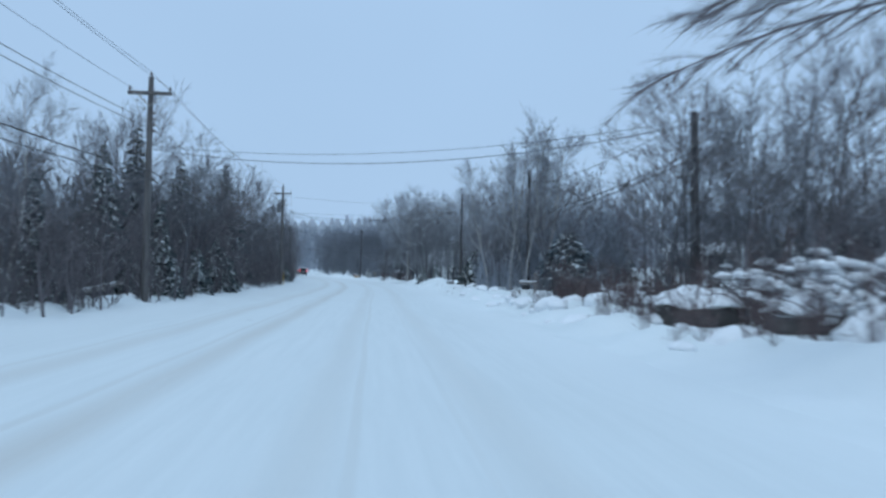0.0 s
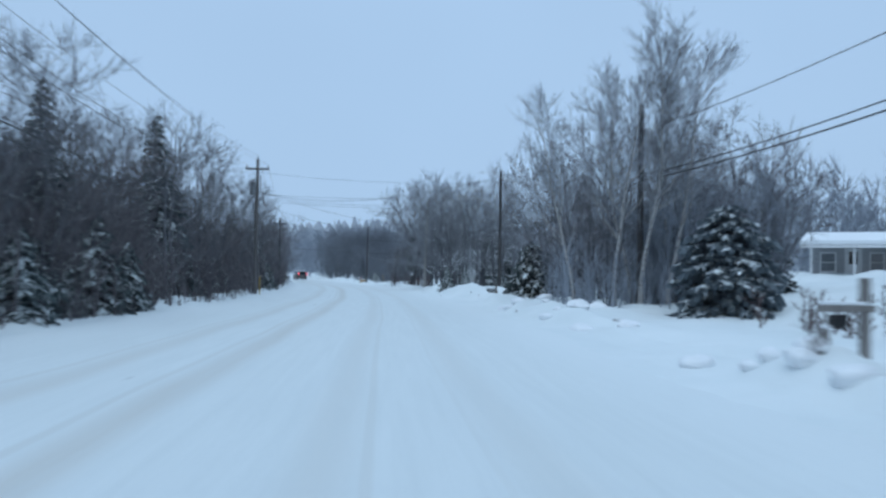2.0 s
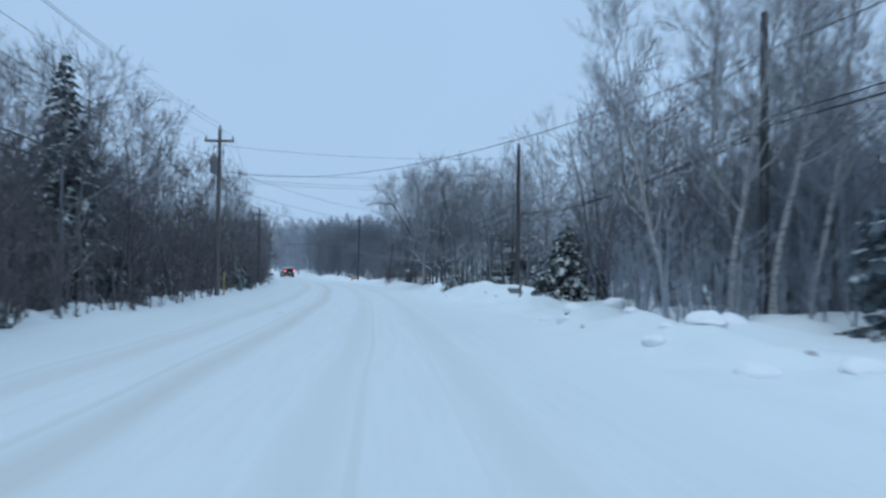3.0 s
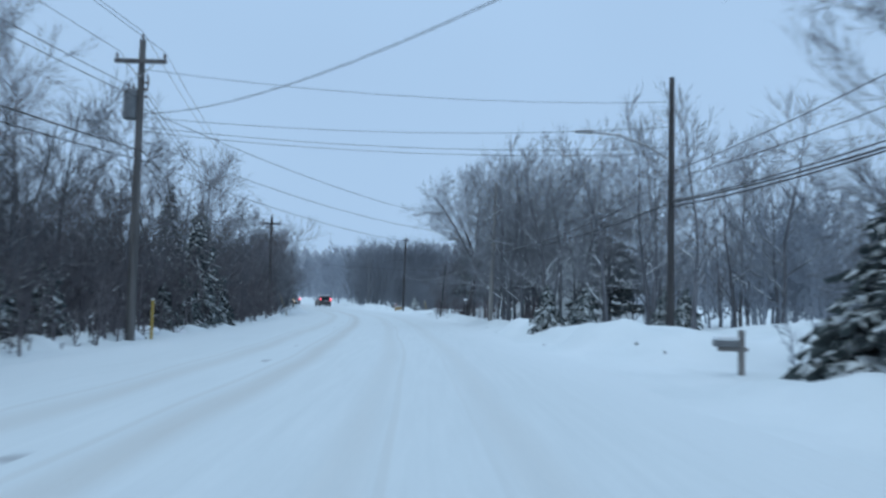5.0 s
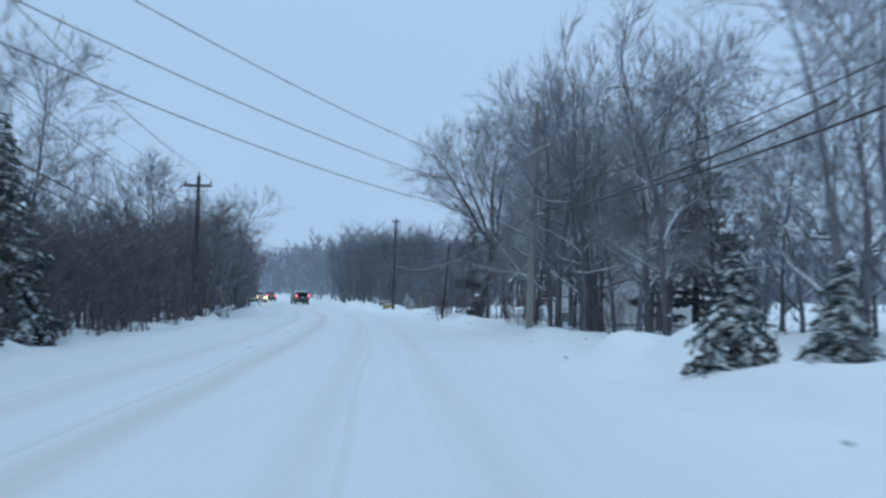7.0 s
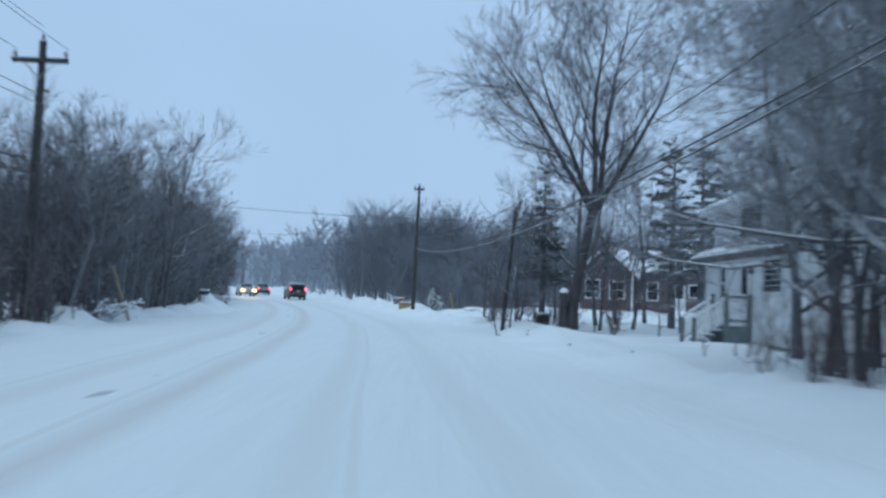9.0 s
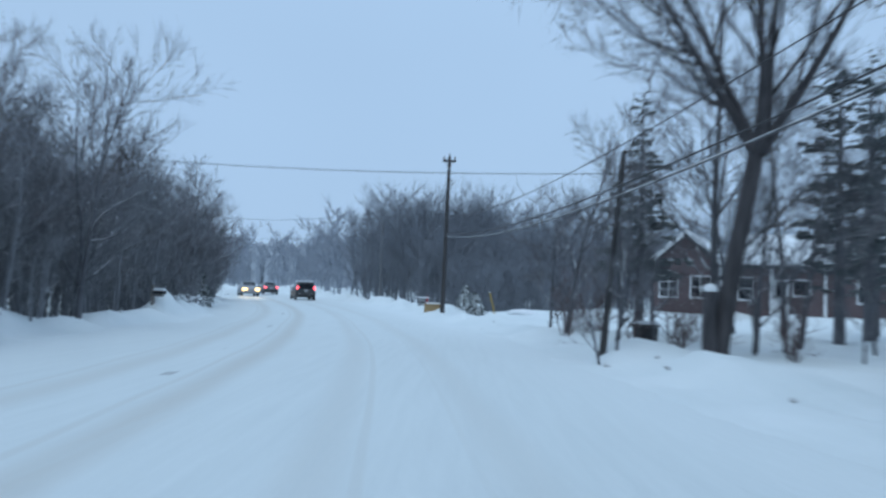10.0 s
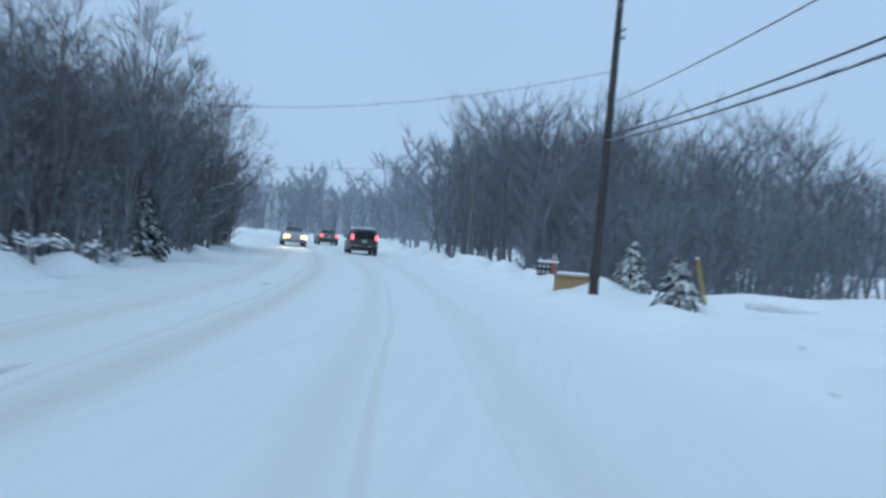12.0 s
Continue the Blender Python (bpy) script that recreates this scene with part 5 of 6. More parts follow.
def salt_box(x, y):
    z = 0.05
    ob = thing("grit_box", pose(x, y, z, 0, 0, -6), "ochre wooden box half buried in roadside snow", "box")
    wood = plain("ochre_boards", (0.30, 0.20, 0.10), (0.40, 0.28, 0.15), 0.8, 6.0, 0, (1, 1, 8))
    part("body", box_bm(1.0, 0.7, 0.7, (0, 0, 0.35), 0.03), wood, ob)
    part("lid", box_bm(1.08, 0.78, 0.05, (0, 0, 0.72), 0.015), wood, ob)
    part("snow_cap", box_bm(0.95, 0.65, 0.10, (0.03, 0, 0.79), 0.045, 3), M_SNOWCAP, ob)


salt_box(-2.95, 164.6)


def boulder(x, y, size, seed, label="snow-capped dark boulder in the roadside bank", squash=0.6, up=0.0):
    rng = random.Random(seed)
    z = float(ground_height(x, y))
    ob = thing("boulder", pose(x, y, z - 0.06 * size + up, 0, 0, rng.uniform(0, 360)), label, "boulder", "boulders")
    off = Vector((rng.uniform(0, 50), rng.uniform(0, 50), 0))
    for name, mat, grow, lift in (("rock" if "boulder" in label else "snow_core", M_ROCK if "boulder" in label else M_SNOWCAP, 1.0, 0.0), ("snow_cap", M_SNOWCAP, 1.08, 0.16)):
        bm = bmesh.new()
        bmesh.ops.create_icosphere(bm, subdivisions=3, radius=0.5)
        for v in bm.verts:
            k = 1 + 0.35 * noise.noise(v.co * 1.7 + off) + 0.12 * noise.noise(v.co * 5 + off)
            v.co = Vector((v.co.x * 1.25 * k, v.co.y * k, v.co.z * squash * k)) * size * grow
            if name == "snow_cap":
                v.co.z = max(v.co.z, (-0.10 if up == 0 else 0.06) * size) + lift * size * (0.5 + 0.5 * noise.noise(v.co * 3 / size + off))
        ob_part = part(name, bm, mat, ob)
        ob_part.data.polygons.foreach_set("use_smooth", np.ones(len(ob_part.data.polygons), bool))
    return ob


M_ROCK = plain("dark_rock", (0.05, 0.045, 0.045), (0.12, 0.11, 0.105), 0.9, 4.0, 0, None, 0.6, (0.75, 0.95))
boulder(7.75, 20.6, 2.0, 1, up=0.30)
boulder(9.6, 17.6, 1.9, 2, up=0.3)
boulder(6.6, 15.2, 1.3, 5, "snow-covered heap among bare shrubs")
boulder(8.6, 13.2, 1.9, 6, "snow-covered heap among bare shrubs")
boulder(5.67, 26.9, 1.0, 3, "round hummock of snow on the bank", 0.5)
boulder(6.5, 27.6, 0.7, 33, "round hummock of snow on the bank", 0.6)
for i, (bx, by, bs) in enumerate(((6.6, 24.4, 1.0), (5.5, 23.2, 0.7), (6.3, 22.3, 0.9), (5.4, 30.5, 0.6), (5.4, 45.5, 0.55), (6.4, 44.6, 0.5), (6.2, 49.5, 0.6), (7.1, 50.6, 0.55))):
    boulder(bx, by, bs, 40 + i, "rough hummock of ploughed snow on the bank", 0.62)
rng_lump = random.Random(64)
for k in range(26):
    bx, by = rng_lump.uniform(4.9, 6.9), rng_lump.uniform(13, 36) if k < 18 else rng_lump.uniform(44, 60)
    boulder(bx, by, rng_lump.uniform(0.22, 0.5), 300 + k, "rough lump of ploughed snow on the bank", rng_lump.uniform(0.5, 0.8))
for k in range(14):
    bx, by = rng_lump.uniform(5.3, 7.4), rng_lump.uniform(12, 33)
    plant(SHRUB[k % 3], bx, by, k * 71, rng_lump.uniform(0.22, 0.42))
boulder(6.1, 30.4, 0.7, 4, "round hummock of snow on the bank")
boulder(5.42, 33.0, 0.34, 31, squash=0.8)
boulder(5.7, 57.8, 0.7, 8)
boulder(5.15, 157.9, 0.42, 21)
boulder(3.95, 147.5, 0.55, 27)
boulder(3.4, 150.5, 0.4, 28)
boulder(6.6, 157.6, 0.30, 22)
boulder(4.9, 156.0, 0.26, 23)
boulder(1.9, 159.2, 1.2, 9, "round hummock of snow at the field edge", 0.45)


def clods():
    """Dirty lumps of ploughed snow and ice along the banks."""
    rng = random.Random(77)
    mat = plain("dirty_ice", (0.34, 0.345, 0.35), (0.62, 0.63, 0.64), 0.8, 3.0, 0, None, 0.5, (0.75, 1.0))
    bm = bmesh.new()
    bmesh.ops.create_icosphere(bm, subdivisions=1, radius=0.5)
    for v in bm.verts:
        v.co *= rng.uniform(0.7, 1.25)
    me = bpy.data.meshes.new("ice_clod")
    bm.to_mesh(me)
    bm.free()
    me.materials.append(mat)
    for k in range(48):
        y = rng.uniform(6, 166)
        if k < 36:
            u = rng.uniform(4.5, 6.6)
        else:
            u = -rng.uniform(8.3, 9.2)
        s = rng.uniform(0.06, 0.17)
        px = float(axis(y)) + u
        ob = new("ice_clod", me)
        ob.matrix_world = pose(px, y, float(ground_height(px, y)) + s * 0.1, rng.uniform(0, 60), rng.uniform(0, 60), rng.uniform(0, 360)) @ Matrix.Diagonal((s * 1.3, s, s * 0.7, 1))
        tagged(ob, "lump of dirty ice on the ploughed snow bank", "ice lump", "ice lumps")


clods()


def fallen_log(x, y, turn, length, pitch, label="fallen pale trunk lying in the wood's edge"):
    ob = thing("fallen_log", pose(x, y, float(ground_height(x, y)) + 0.35, 0, pitch, turn), label, "log", "fallen logs")
    s = Soup()
    s.tube([(-length / 2 + length * k / 6, 0.04 * math.sin(k * 1.7), 0) for k in range(7)], [0.09 - 0.006 * k for k in range(7)], 8, True)
    part("log", s, M_BIRCH, ob)
    s = Soup()
    s.tube([(-length / 2 + 0.2 + (length - 0.5) * k / 6, 0.04 * math.sin(k * 1.7), 0.07) for k in range(7)], [0.055 - 0.004 * k for k in range(7)], 6, True)
    part("snow_cap", s, M_SNOWCAP, ob)


fallen_log(-10.4, 30.5, 12, 2.6, -6)
fallen_log(-10.3, 31.8, 4, 3.0, -14)
for hx, hy, hs, hk in ((-9.3, 84.4, 0.8, 21), (-9.5, 87.0, 0.7, 22), (-9.4, 90.5, 0.75, 23), (-8.9, 32.6, 0.5, 24)):
    boulder(hx, hy, hs, hk, "hummock of ploughed snow beside the pole")


# ---------------------------------------------------------------- houses
M_SIDING = plain("white_siding", (0.74, 0.76, 0.77), (0.82, 0.84, 0.85), 0.6, 2.0, 0, (0.2, 0.2, 3), 0.1)
M_TRIM = plain("white_trim", (0.70, 0.71, 0.72), (0.78, 0.79, 0.80), 0.5)
M_FASCIA = plain("dark_fascia", (0.06, 0.05, 0.05), (0.10, 0.085, 0.08), 0.6)
M_RAIL = plain("green_grey_rail", (0.10, 0.14, 0.14), (0.16, 0.20, 0.20), 0.7, 8.0, 0, None, 0.2, (0.8, 0.95))
M_BROWN = plain("brown_red_siding", (0.108, 0.077, 0.082), (0.148, 0.106, 0.110), 0.7, 2.0, 0, (0.2, 0.2, 4), 0.15)
M_GREY_SIDING = plain("grey_siding", (0.36, 0.37, 0.39), (0.44, 0.45, 0.47), 0.7, 2.0, 0, (0.2, 0.2, 4), 0.1)
M_ROOF = plain("asphalt_shingles", (0.06, 0.06, 0.065), (0.10, 0.10, 0.105), 0.9, 12.0)
M_FOUNDATION = plain("concrete_foundation", (0.20, 0.20, 0.205), (0.30, 0.30, 0.30), 0.9, 4.0)


def window(parent, m, w, h, panes=(1, 2), trim=None, name="window", glass=None):
    """A framed window in a wall: its own plane is x (across) and z (up), and it faces -y. m places it."""
    trim = trim or M_TRIM
    f = bmesh.new()
    t = 0.09
    for sx, sz, c in ((w + 2 * t, t, (0, 0, h / 2 + t / 2)), (w + 2 * t, t * 1.3, (0, 0, -h / 2 - t * 0.65)), (t, h, (-w / 2 - t / 2, 0, 0)), (t, h, (w / 2 + t / 2, 0, 0))):
        box_bm(sx, 0.10, sz, c, 0, 2, f)
    win = part(name, f, trim, parent)
    win.matrix_local = m
    nx, nz = panes
    for i in range(nx):
        for j in range(nz):
            pw, ph = w / nx - 0.03, h / nz - 0.03
            part("pane", box_bm(pw, 0.02, ph, (-w / 2 + (i + 0.5) * w / nx, 0.03, -h / 2 + (j + 0.5) * h / nz), 0), glass or M_GLASS, win)
    b = bmesh.new()
    for i in range(1, nx):
        box_bm(0.05, 0.05, h, (-w / 2 + i * w / nx, 0, 0), 0, 2, b)
    for j in range(1, nz):
        box_bm(w, 0.05, 0.05, (0, 0, -h / 2 + j * h / nz), 0, 2, b)
    if nx * nz > 1:
        part("glazing_bar", b, trim, win)
    else:
        b.free()
    return win


def prism(profile, y0, y1):
    """A closed profile in x and z drawn out along y."""
    bm = bmesh.new()
    a = [bm.verts.new((x, y0, z)) for x, z in profile]
    b = [bm.verts.new((x, y1, z)) for x, z in profile]
    n = len(a)
    for k in range(n):
        bm.faces.new((a[k], a[(k + 1) % n], b[(k + 1) % n], b[k]))
    bm.faces.new(a[::-1])
    bm.faces.new(b)
    bmesh.ops.recalc_face_normals(bm, faces=bm.faces)
    return bm


def clapboards(parent, mat, x0, x1, y, z0, z1, pitch, m=None):
    """Lapped boards on a wall that faces -y, from x0 to x1."""
    me = None
    k = 0
    z = z0
    while z < z1 - 0.02:
        if me is None:
            bm = bmesh.new()
            v = [bm.verts.new(p) for p in ((x0, 0, 0), (x1, 0, 0), (x1, 0.02, pitch), (x0, 0.02, pitch), (x0, 0.02, 0), (x1, 0.02, 0))]
            bm.faces.new((v[0], v[1], v[2], v[3]))
            bm.faces.new((v[0], v[4], v[5], v[1]))
            me = bpy.data.meshes.new("board")
            bm.to_mesh(me)
            bm.free()
            me.materials.append(mat)
        b = new("board", me)
        b.parent = parent
        b.matrix_local = (m or Matrix()) @ Matrix.Translation((0, y - 0.022, z))
        z += pitch
        k += 1


def white_house():
    """Two storeys with a narrow pent roof between them; a landing and steps lead down to the road. Local -y faces the road."""
    x0, y0 = 9.3, 133.0
    z = float(ground_height(x0 + 1, 128.5)) - 0.1
    ob = thing("house", pose(x0, y0, z, 0, 0, -90), "white clapboard two-storey house with snowy pent roof", "house")
    # local x runs towards -y of the place, local y away from the road
    L, D, back = 9.0, 7.5, 0.26
    lower = part("lower_wall", box_bm(L, D, 2.95, (L / 2, D / 2, 1.65), 0), M_SIDING, ob)
    part("foundation", box_bm(L - 0.05, D - 0.05, 0.5, (L / 2, D / 2, 0.05), 0), M_FOUNDATION, ob)
    upper = part("upper_wall", box_bm(L - 0.1, D - back, 1.75, (L / 2, D / 2 + back / 2, 3.98), 0), M_SIDING, ob)

    def sweep(profile, over):
        """A profile across the house, drawn out along its length."""
        bm = prism(profile, -over, L + over)
        for v in bm.verts:
            v.co = (v.co.y, v.co.x, v.co.z)
        bmesh.ops.recalc_face_normals(bm, faces=bm.faces)
        return bm

    pent = part("pent_roof", sweep([(back, 3.32), (back, 3.38), (-0.55, 3.03), (-0.55, 2.97)], 0.12), M_ROOF, ob)
    part("snow_cap", sweep([(back - 0.01, 3.39), (back - 0.01, 3.52), (-0.2, 3.33), (-0.50, 3.17), (-0.58, 3.09), (-0.54, 3.045)], 0.14), M_SNOWCAP, pent)
    part("fascia", box_bm(L + 0.3, 0.05, 0.20, (L / 2, -0.56, 2.92), 0.008), M_FASCIA, ob)
    part("soffit", box_bm(L + 0.2, 0.52, 0.03, (L / 2, -0.27, 2.86), 0.004), M_TRIM, ob)
    mid = D / 2 + 0.1
    roof = part("roof", sweep([(-0.18, 4.68), (mid, 6.5), (D + 0.4, 4.68), (D + 0.4, 4.80), (mid, 6.64), (-0.18, 4.80)], 0.3), M_ROOF, ob)
    part("snow_cap", sweep([(-0.22, 4.81), (mid, 6.65), (D + 0.44, 4.81), (D + 0.40, 5.0), (mid, 6.86), (0.2, 5.2), (-0.14, 5.0), (-0.25, 4.90)], 0.32), M_SNOWCAP, roof)
    for gx in (0.05, L - 0.05):
        gable = prism([(back + 0.1, 4.80), (mid, 6.45), (D, 4.80)], gx - 0.02, gx + 0.02)
        for v in gable.verts:
            v.co = (v.co.y, v.co.x, v.co.z)
        bmesh.ops.recalc_face_normals(gable, faces=gable.faces)
        part("gable", gable, M_SIDING, ob)
    part("eave", box_bm(L + 0.6, 0.05, 0.15, (L / 2, -0.21, 4.73), 0.01), M_TRIM, ob)
    part("eave_soffit", box_bm(L + 0.5, 0.42, 0.03, (L / 2, 0.03, 4.67), 0.004), M_TRIM, ob)
    window(ob, Matrix.Translation((2.04, -0.04, 2.12)), 0.58, 1.12, (1, 2))
    window(ob, Matrix.Translation((6.5, -0.04, 2.28)), 1.5, 1.0, (1, 1))
    window(ob, Matrix.Translation((3.9, back - 0.04, 4.18)), 1.5, 0.80, (2, 1), M_FASCIA)
    # door with a tall glazed part, lamp beside it
    door = part("door", box_bm(0.86, 0.06, 2.0, (4.15, -0.03, 1.74), 0.01), M_TRIM, ob)
    part("pane", box_bm(0.52, 0.03, 1.25, (4.15, -0.055, 2.02), 0.01), M_GLASS, door)
    part("handle", box_bm(0.05, 0.05, 0.14, (4.50, -0.08, 1.60), 0.012), M_STEEL, door)
    for sx in (-0.49, 0.49):
        part("door_casing", box_bm(0.10, 0.05, 2.1, (4.15 + sx, -0.05, 1.78), 0.008), M_TRIM, ob)
    part("wall_lamp", box_bm(0.14, 0.14, 0.26, (4.82, -0.10, 2.50), 0.03), M_BLACK, ob)
    # landing, and steps that go down towards the road between two picket rails
    part("landing", box_bm(1.5, 0.86, 0.14, (4.05, -0.46, 0.62), 0.01), M_RAIL, ob)
    part("snow_cap", box_bm(1.36, 0.76, 0.09, (4.05, -0.46, 0.735), 0.035), M_SNOWCAP, ob)
    part("landing_skirt", box_bm(1.44, 0.05, 0.5, (4.05, -0.87, 0.30), 0.006), M_RAIL, ob)
    part("landing_side", box_bm(0.05, 0.80, 0.5, (4.76, -0.46, 0.30), 0.006), M_RAIL, ob)
    for i in range(4):
        tread = part("tread", box_bm(1.2, 0.28, 0.05, (4.05, -1.02 - 0.25 * i, 0.50 - 0.16 * i), 0.008), M_RAIL, ob)
        part("snow_cap", box_bm(1.1, 0.22, 0.06, (4.05, -1.02 - 0.25 * i, 0.55 - 0.16 * i), 0.025), M_SNOWCAP, tread)
    for sx in (3.38, 4.72):
        part("rail_post", box_bm(0.13, 0.13, 1.15, (sx, -0.84, 1.15), 0.012), M_RAIL, ob)
        part("foot_post", box_bm(0.11, 0.11, 0.98, (sx, -1.86, 0.42), 0.012), M_RAIL, ob)
        hand = quad_panel([(sx - 0.05, -1.90, 0.83), (sx - 0.05, -0.84, 1.55), (sx - 0.05, -0.84, 1.66), (sx - 0.05, -1.90, 0.94)], 0.10)
        part("handrail", hand, M_SIDING, ob)
        part("bottom_rail", quad_panel([(sx - 0.03, -1.84, 0.14), (sx - 0.03, -0.86, 0.80), (sx - 0.03, -0.86, 0.88), (sx - 0.03, -1.84, 0.22)], 0.05), M_SIDING, ob)
        for k in range(9):
            f = (k + 0.5) / 9
            part("picket", box_bm(0.04, 0.065, 0.66, (sx, -1.80 + 0.90 * f, 0.52 + 0.61 * f), 0.004), M_SIDING, ob)
    part("rail_post", box_bm(0.13, 0.13, 1.15, (4.72, -0.10, 1.15), 0.012), M_RAIL, ob)
    part("top_rail", box_bm(0.10, 0.66, 0.09, (4.72, -0.47, 1.62), 0.012), M_RAIL, ob)
    part("snow_cap", box_bm(0.11, 0.60, 0.05, (4.72, -0.47, 1.69), 0.02), M_SNOWCAP, ob)
    part("bottom_rail", box_bm(0.06, 0.62, 0.07, (4.72, -0.47, 0.86), 0.008), M_RAIL, ob)
    for k in range(6):
        part("picket", box_bm(0.04, 0.065, 0.7, (4.72, -0.73 + 0.104 * k, 1.24), 0.004), M_SIDING, ob)
    for sx in (0.06, L - 0.06):
        part("corner_board", box_bm(0.12, 0.04, 2.75, (sx, -0.025, 1.55), 0.005), M_TRIM, ob)
    clapboards(lower, M_SIDING, 0.12, L - 0.12, 0.0, 0.28, 2.85, 0.17)
    clapboards(upper, M_SIDING, 0.06, L - 0.06, back, 3.42, 4.66, 0.17)


white_house()


def brown_house():
    """Low red-brown house that faces the road's length; a gabled wing and a longer low part."""
    z = float(ground_height(14, 163)) + 0.1
    ob = thing("house", pose(9.75, 164.6, z, 0, 0, -24), "low red-brown house with white trim and snowy roof", "house")
    wing = part("wing_wall", prism([(0, -1.3), (4.0, -1.3), (4.0, 2.6), (2.0, 4.3), (0, 2.6)], 0, 8.0), M_BROWN, ob)
    main = part("main_wall", box_bm(9.5, 6.5, 3.9, (8.75, 4.4, 0.65), 0), M_BROWN, ob)
    for sx in (-1, 1):
        s = prism([(2.0, 4.32), (2.0, 4.52), (2.0 + sx * 2.5, 2.40), (2.0 + sx * 2.5, 2.20)], -0.35, 8.2)
        roof = part("roof", s, M_ROOF, ob)
        c = prism([(2.0, 4.52), (2.0, 4.72), (2.0 + sx * 2.52, 2.58), (2.0 + sx * 2.52, 2.41)], -0.33, 8.2)
        part("snow_cap", c, M_SNOWCAP, roof)
        v = prism([(2.0, 4.36), (2.0, 4.56), (2.0 + sx * 2.5, 2.44), (2.0 + sx * 2.5, 2.22)], -0.40, -0.34)
        part("verge_board", v, M_TRIM, ob)
    r = prism([(0.8, 2.55), (4.4, 4.3), (8.0, 2.55), (8.0, 2.75), (4.4, 4.55), (0.8, 2.75)], 4.0, 13.8)
    for w in r.verts:
        a, b, c = w.co
        w.co = (b, a, c)
    main_roof = part("roof", r, M_ROOF, ob)
    r = prism([(0.75, 2.76), (4.4, 4.56), (8.05, 2.76), (8.05, 2.92), (4.4, 4.76), (0.75, 2.94)], 4.05, 13.85)
    for w in r.verts:
        a, b, c = w.co
        w.co = (b, a, c)
    part("snow_cap", r, M_SNOWCAP, main_roof)
    for px in (0.06, 3.94):
        part("corner_board", box_bm(0.16, 0.05, 3.8, (px, -0.035, 0.65), 0.005), M_TRIM, ob)
    for px in (6.6, 9.4, 13.4):
        part("porch_post", box_bm(0.18, 0.18, 3.8, (px, 0.95, 0.65), 0.012), M_TRIM, ob)
    window(ob, Matrix.Translation((1.05, -0.05, 1.45)), 0.95, 1.25, (2, 3))
    window(ob, Matrix.Translation((2.85, -0.05, 1.40)), 1.0, 1.15, (2, 2))
    window(ob, Matrix.Translation((5.2, 1.10, 1.4)), 0.7, 1.2, (1, 2))
    window(ob, Matrix.Translation((8.2, 1.10, 1.5)), 0.8, 0.8, (1, 1))
    window(ob, Matrix.Translation((11.5, 1.10, 1.4)), 0.9, 1.2, (2, 2))
    door = part("door", box_bm(0.9, 0.06, 2.0, (7.1, 1.12, 0.95), 0.01), M_TRIM, ob)
    part("pane", box_bm(0.5, 0.03, 0.9, (7.1, 1.08, 1.4), 0.01), M_GLASS, door)
    part("chimney", box_bm(0.6, 0.6, 1.4, (9.0, 4.4, 4.9), 0.02), M_FOUNDATION, ob)
    clapboards(wing, M_BROWN, 0.14, 3.86, 0.0, -1.2, 2.55, 0.2)
    clapboards(main, M_BROWN, 4.1, 13.4, 1.15, -1.2, 2.5, 0.2)


brown_house()


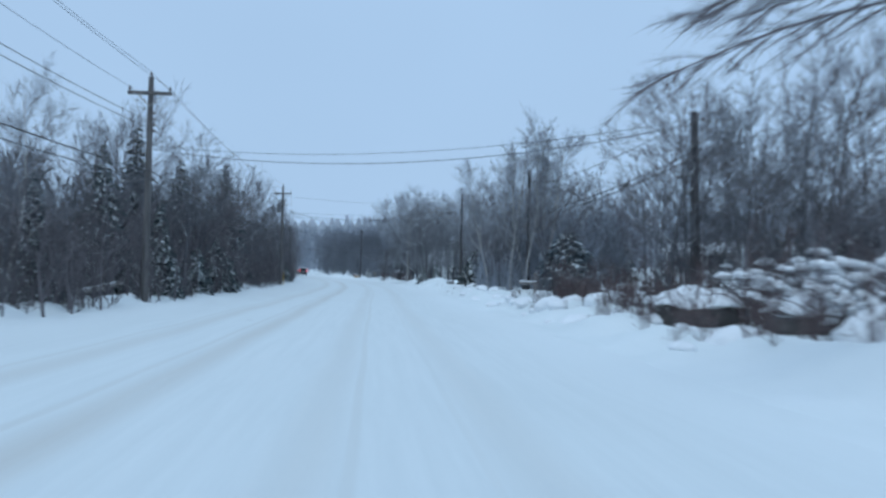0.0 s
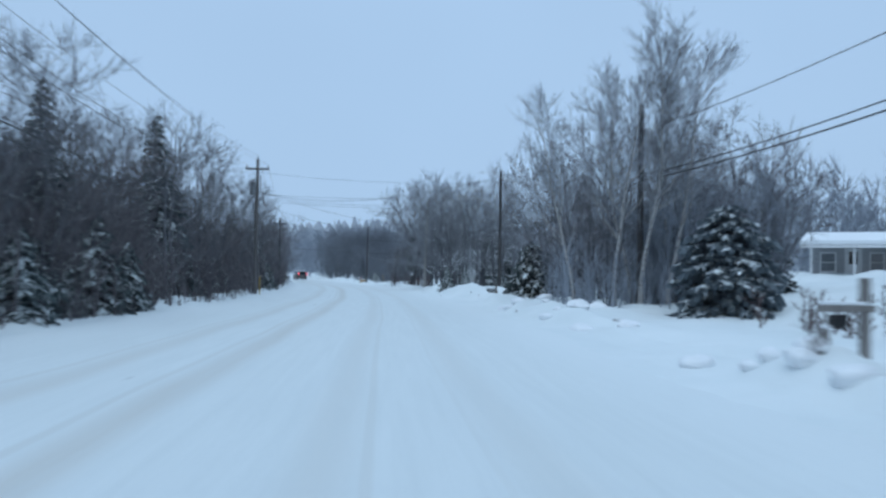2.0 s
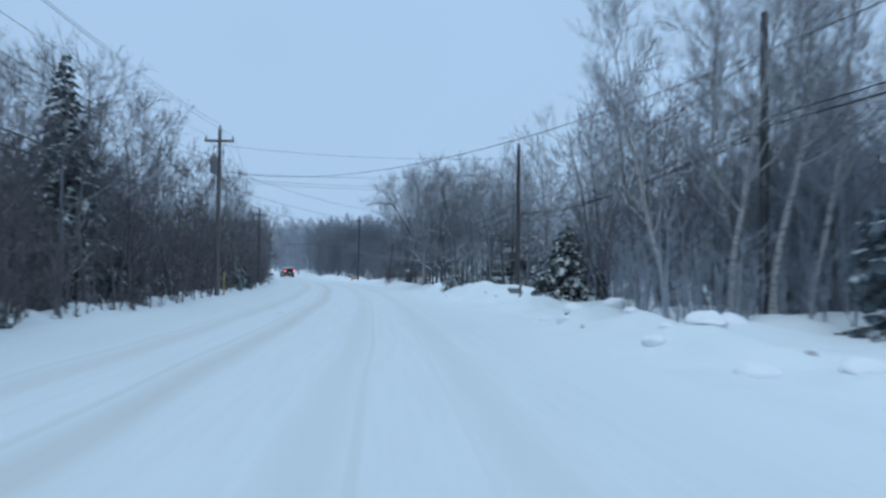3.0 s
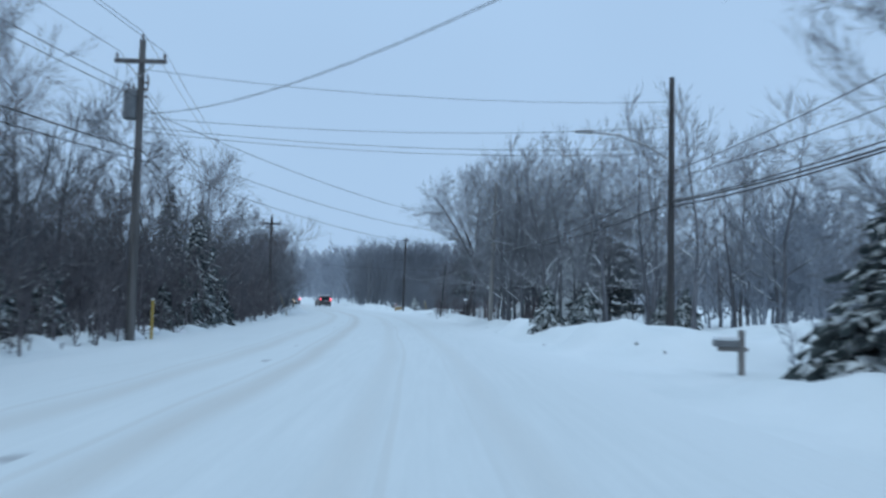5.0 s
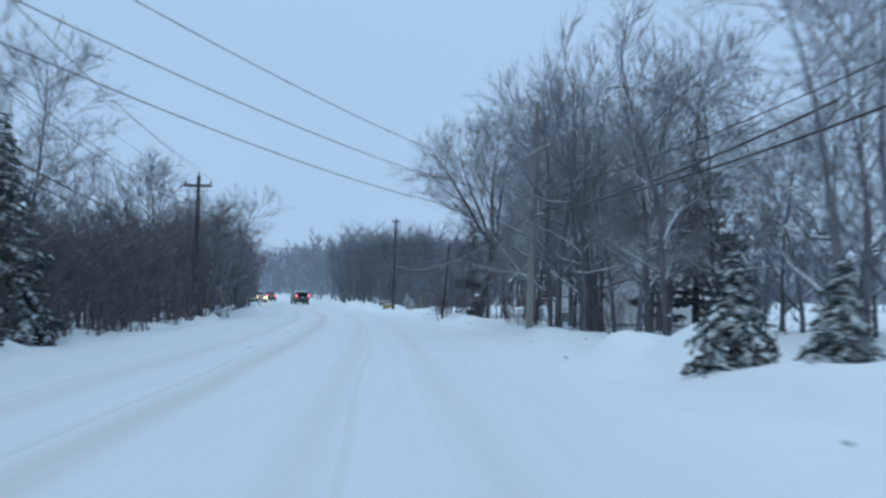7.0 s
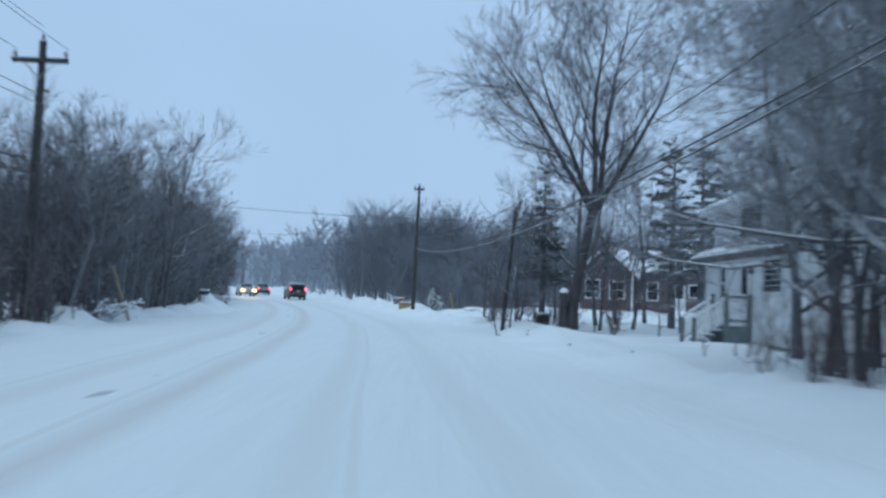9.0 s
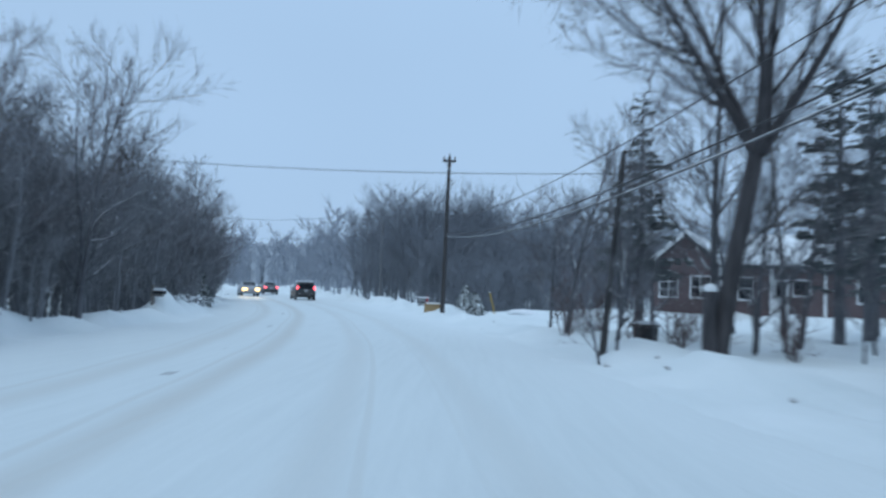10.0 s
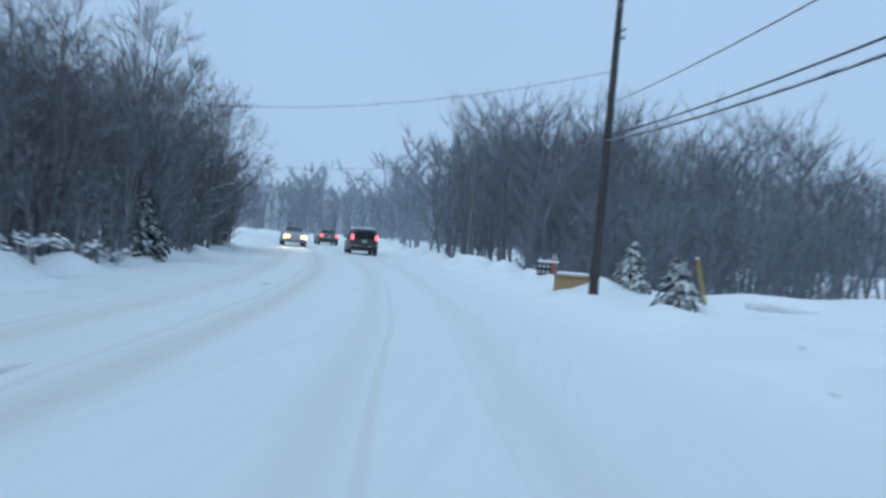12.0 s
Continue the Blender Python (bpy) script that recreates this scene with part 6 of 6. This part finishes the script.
def bungalow():
    """Low pale house across a snowy yard: one slope of its roof faces the road, a porch is cut into one corner."""
    ob = thing("house", pose(23.7, 69.2, 1.45, 0, 0, -31), "low grey bungalow with snowy gable roof and porch", "house")
    W, D = 11.4, 9.0
    # Window panes in a lighter grey than the dark glass elsewhere.
    pale_glass = plain("glass_pale_grey", (0.20, 0.215, 0.235), (0.27, 0.285, 0.305), 0.12, 4.0)
    part("wall", box_bm(W - 4.6, D, 3.0, (4.6 + (W - 4.6) / 2, D / 2, 0.5), 0), M_GREY_SIDING, ob)
    part("porch_wall", box_bm(4.59, D - 1.7, 3.0, (2.295, 1.7 + (D - 1.7) / 2, 0.5), 0), M_GREY_SIDING, ob)

    def sweep(profile, over):
        """A profile across the house, drawn out along its length."""
        bm = prism(profile, -over, W + over)
        for v in bm.verts:
            v.co = (v.co.y, v.co.x, v.co.z)
        bmesh.ops.recalc_face_normals(bm, faces=bm.faces)
        return bm

    mid = D / 2
    part("gable", sweep([(0.05, 2.0), (mid, 2.62), (D - 0.05, 2.0)], -0.02), M_GREY_SIDING, ob)
    for sy in (-1, 1):
        edge = mid + sy * (mid + 0.5)
        roof = part("roof", sweep([(mid, 2.63), (mid, 2.77), (edge, 2.06), (edge, 1.94)], 0.4), M_ROOF, ob)
        part("snow_cap", sweep([(mid, 2.775), (mid, 3.02), (mid + sy * mid * 0.98, 2.36), (edge + sy * 0.02, 2.30), (edge + sy * 0.04, 2.18), (edge + sy * 0.02, 2.065)], 0.42), M_SNOWCAP, roof)
        part("eave", box_bm(W + 0.8, 0.04, 0.14, (W / 2, edge + sy * 0.025, 1.97), 0.006), M_TRIM, ob)
    part("soffit", box_bm(W + 0.7, 0.48, 0.03, (W / 2, -0.25, 1.93), 0.004), M_TRIM, ob)
    for px in (0.12, 2.3):
        part("porch_post", box_bm(0.15, 0.15, 2.9, (px, 0.12, 0.55), 0.01), M_TRIM, ob)
    window(ob, Matrix.Translation((0.9, 1.65, 1.15)), 0.7, 1.0, (1, 2), glass=pale_glass)
    window(ob, Matrix.Translation((3.4, 1.65, 1.15)), 0.6, 1.0, (1, 2), glass=pale_glass)
    door = part("door", box_bm(0.9, 0.06, 1.95, (2.2, 1.67, 0.95), 0.01), M_TRIM, ob)
    part("pane", box_bm(0.45, 0.03, 0.7, (2.2, 1.63, 1.4), 0.01), M_GLASS, door)
    window(ob, Matrix.Translation((8.0, -0.05, 1.2)), 1.5, 0.9, (2, 1), glass=pale_glass)
    part("corner_board", box_bm(0.12, 0.04, 2.0, (4.68, -0.025, 1.0), 0.005), M_TRIM, ob)


bungalow()
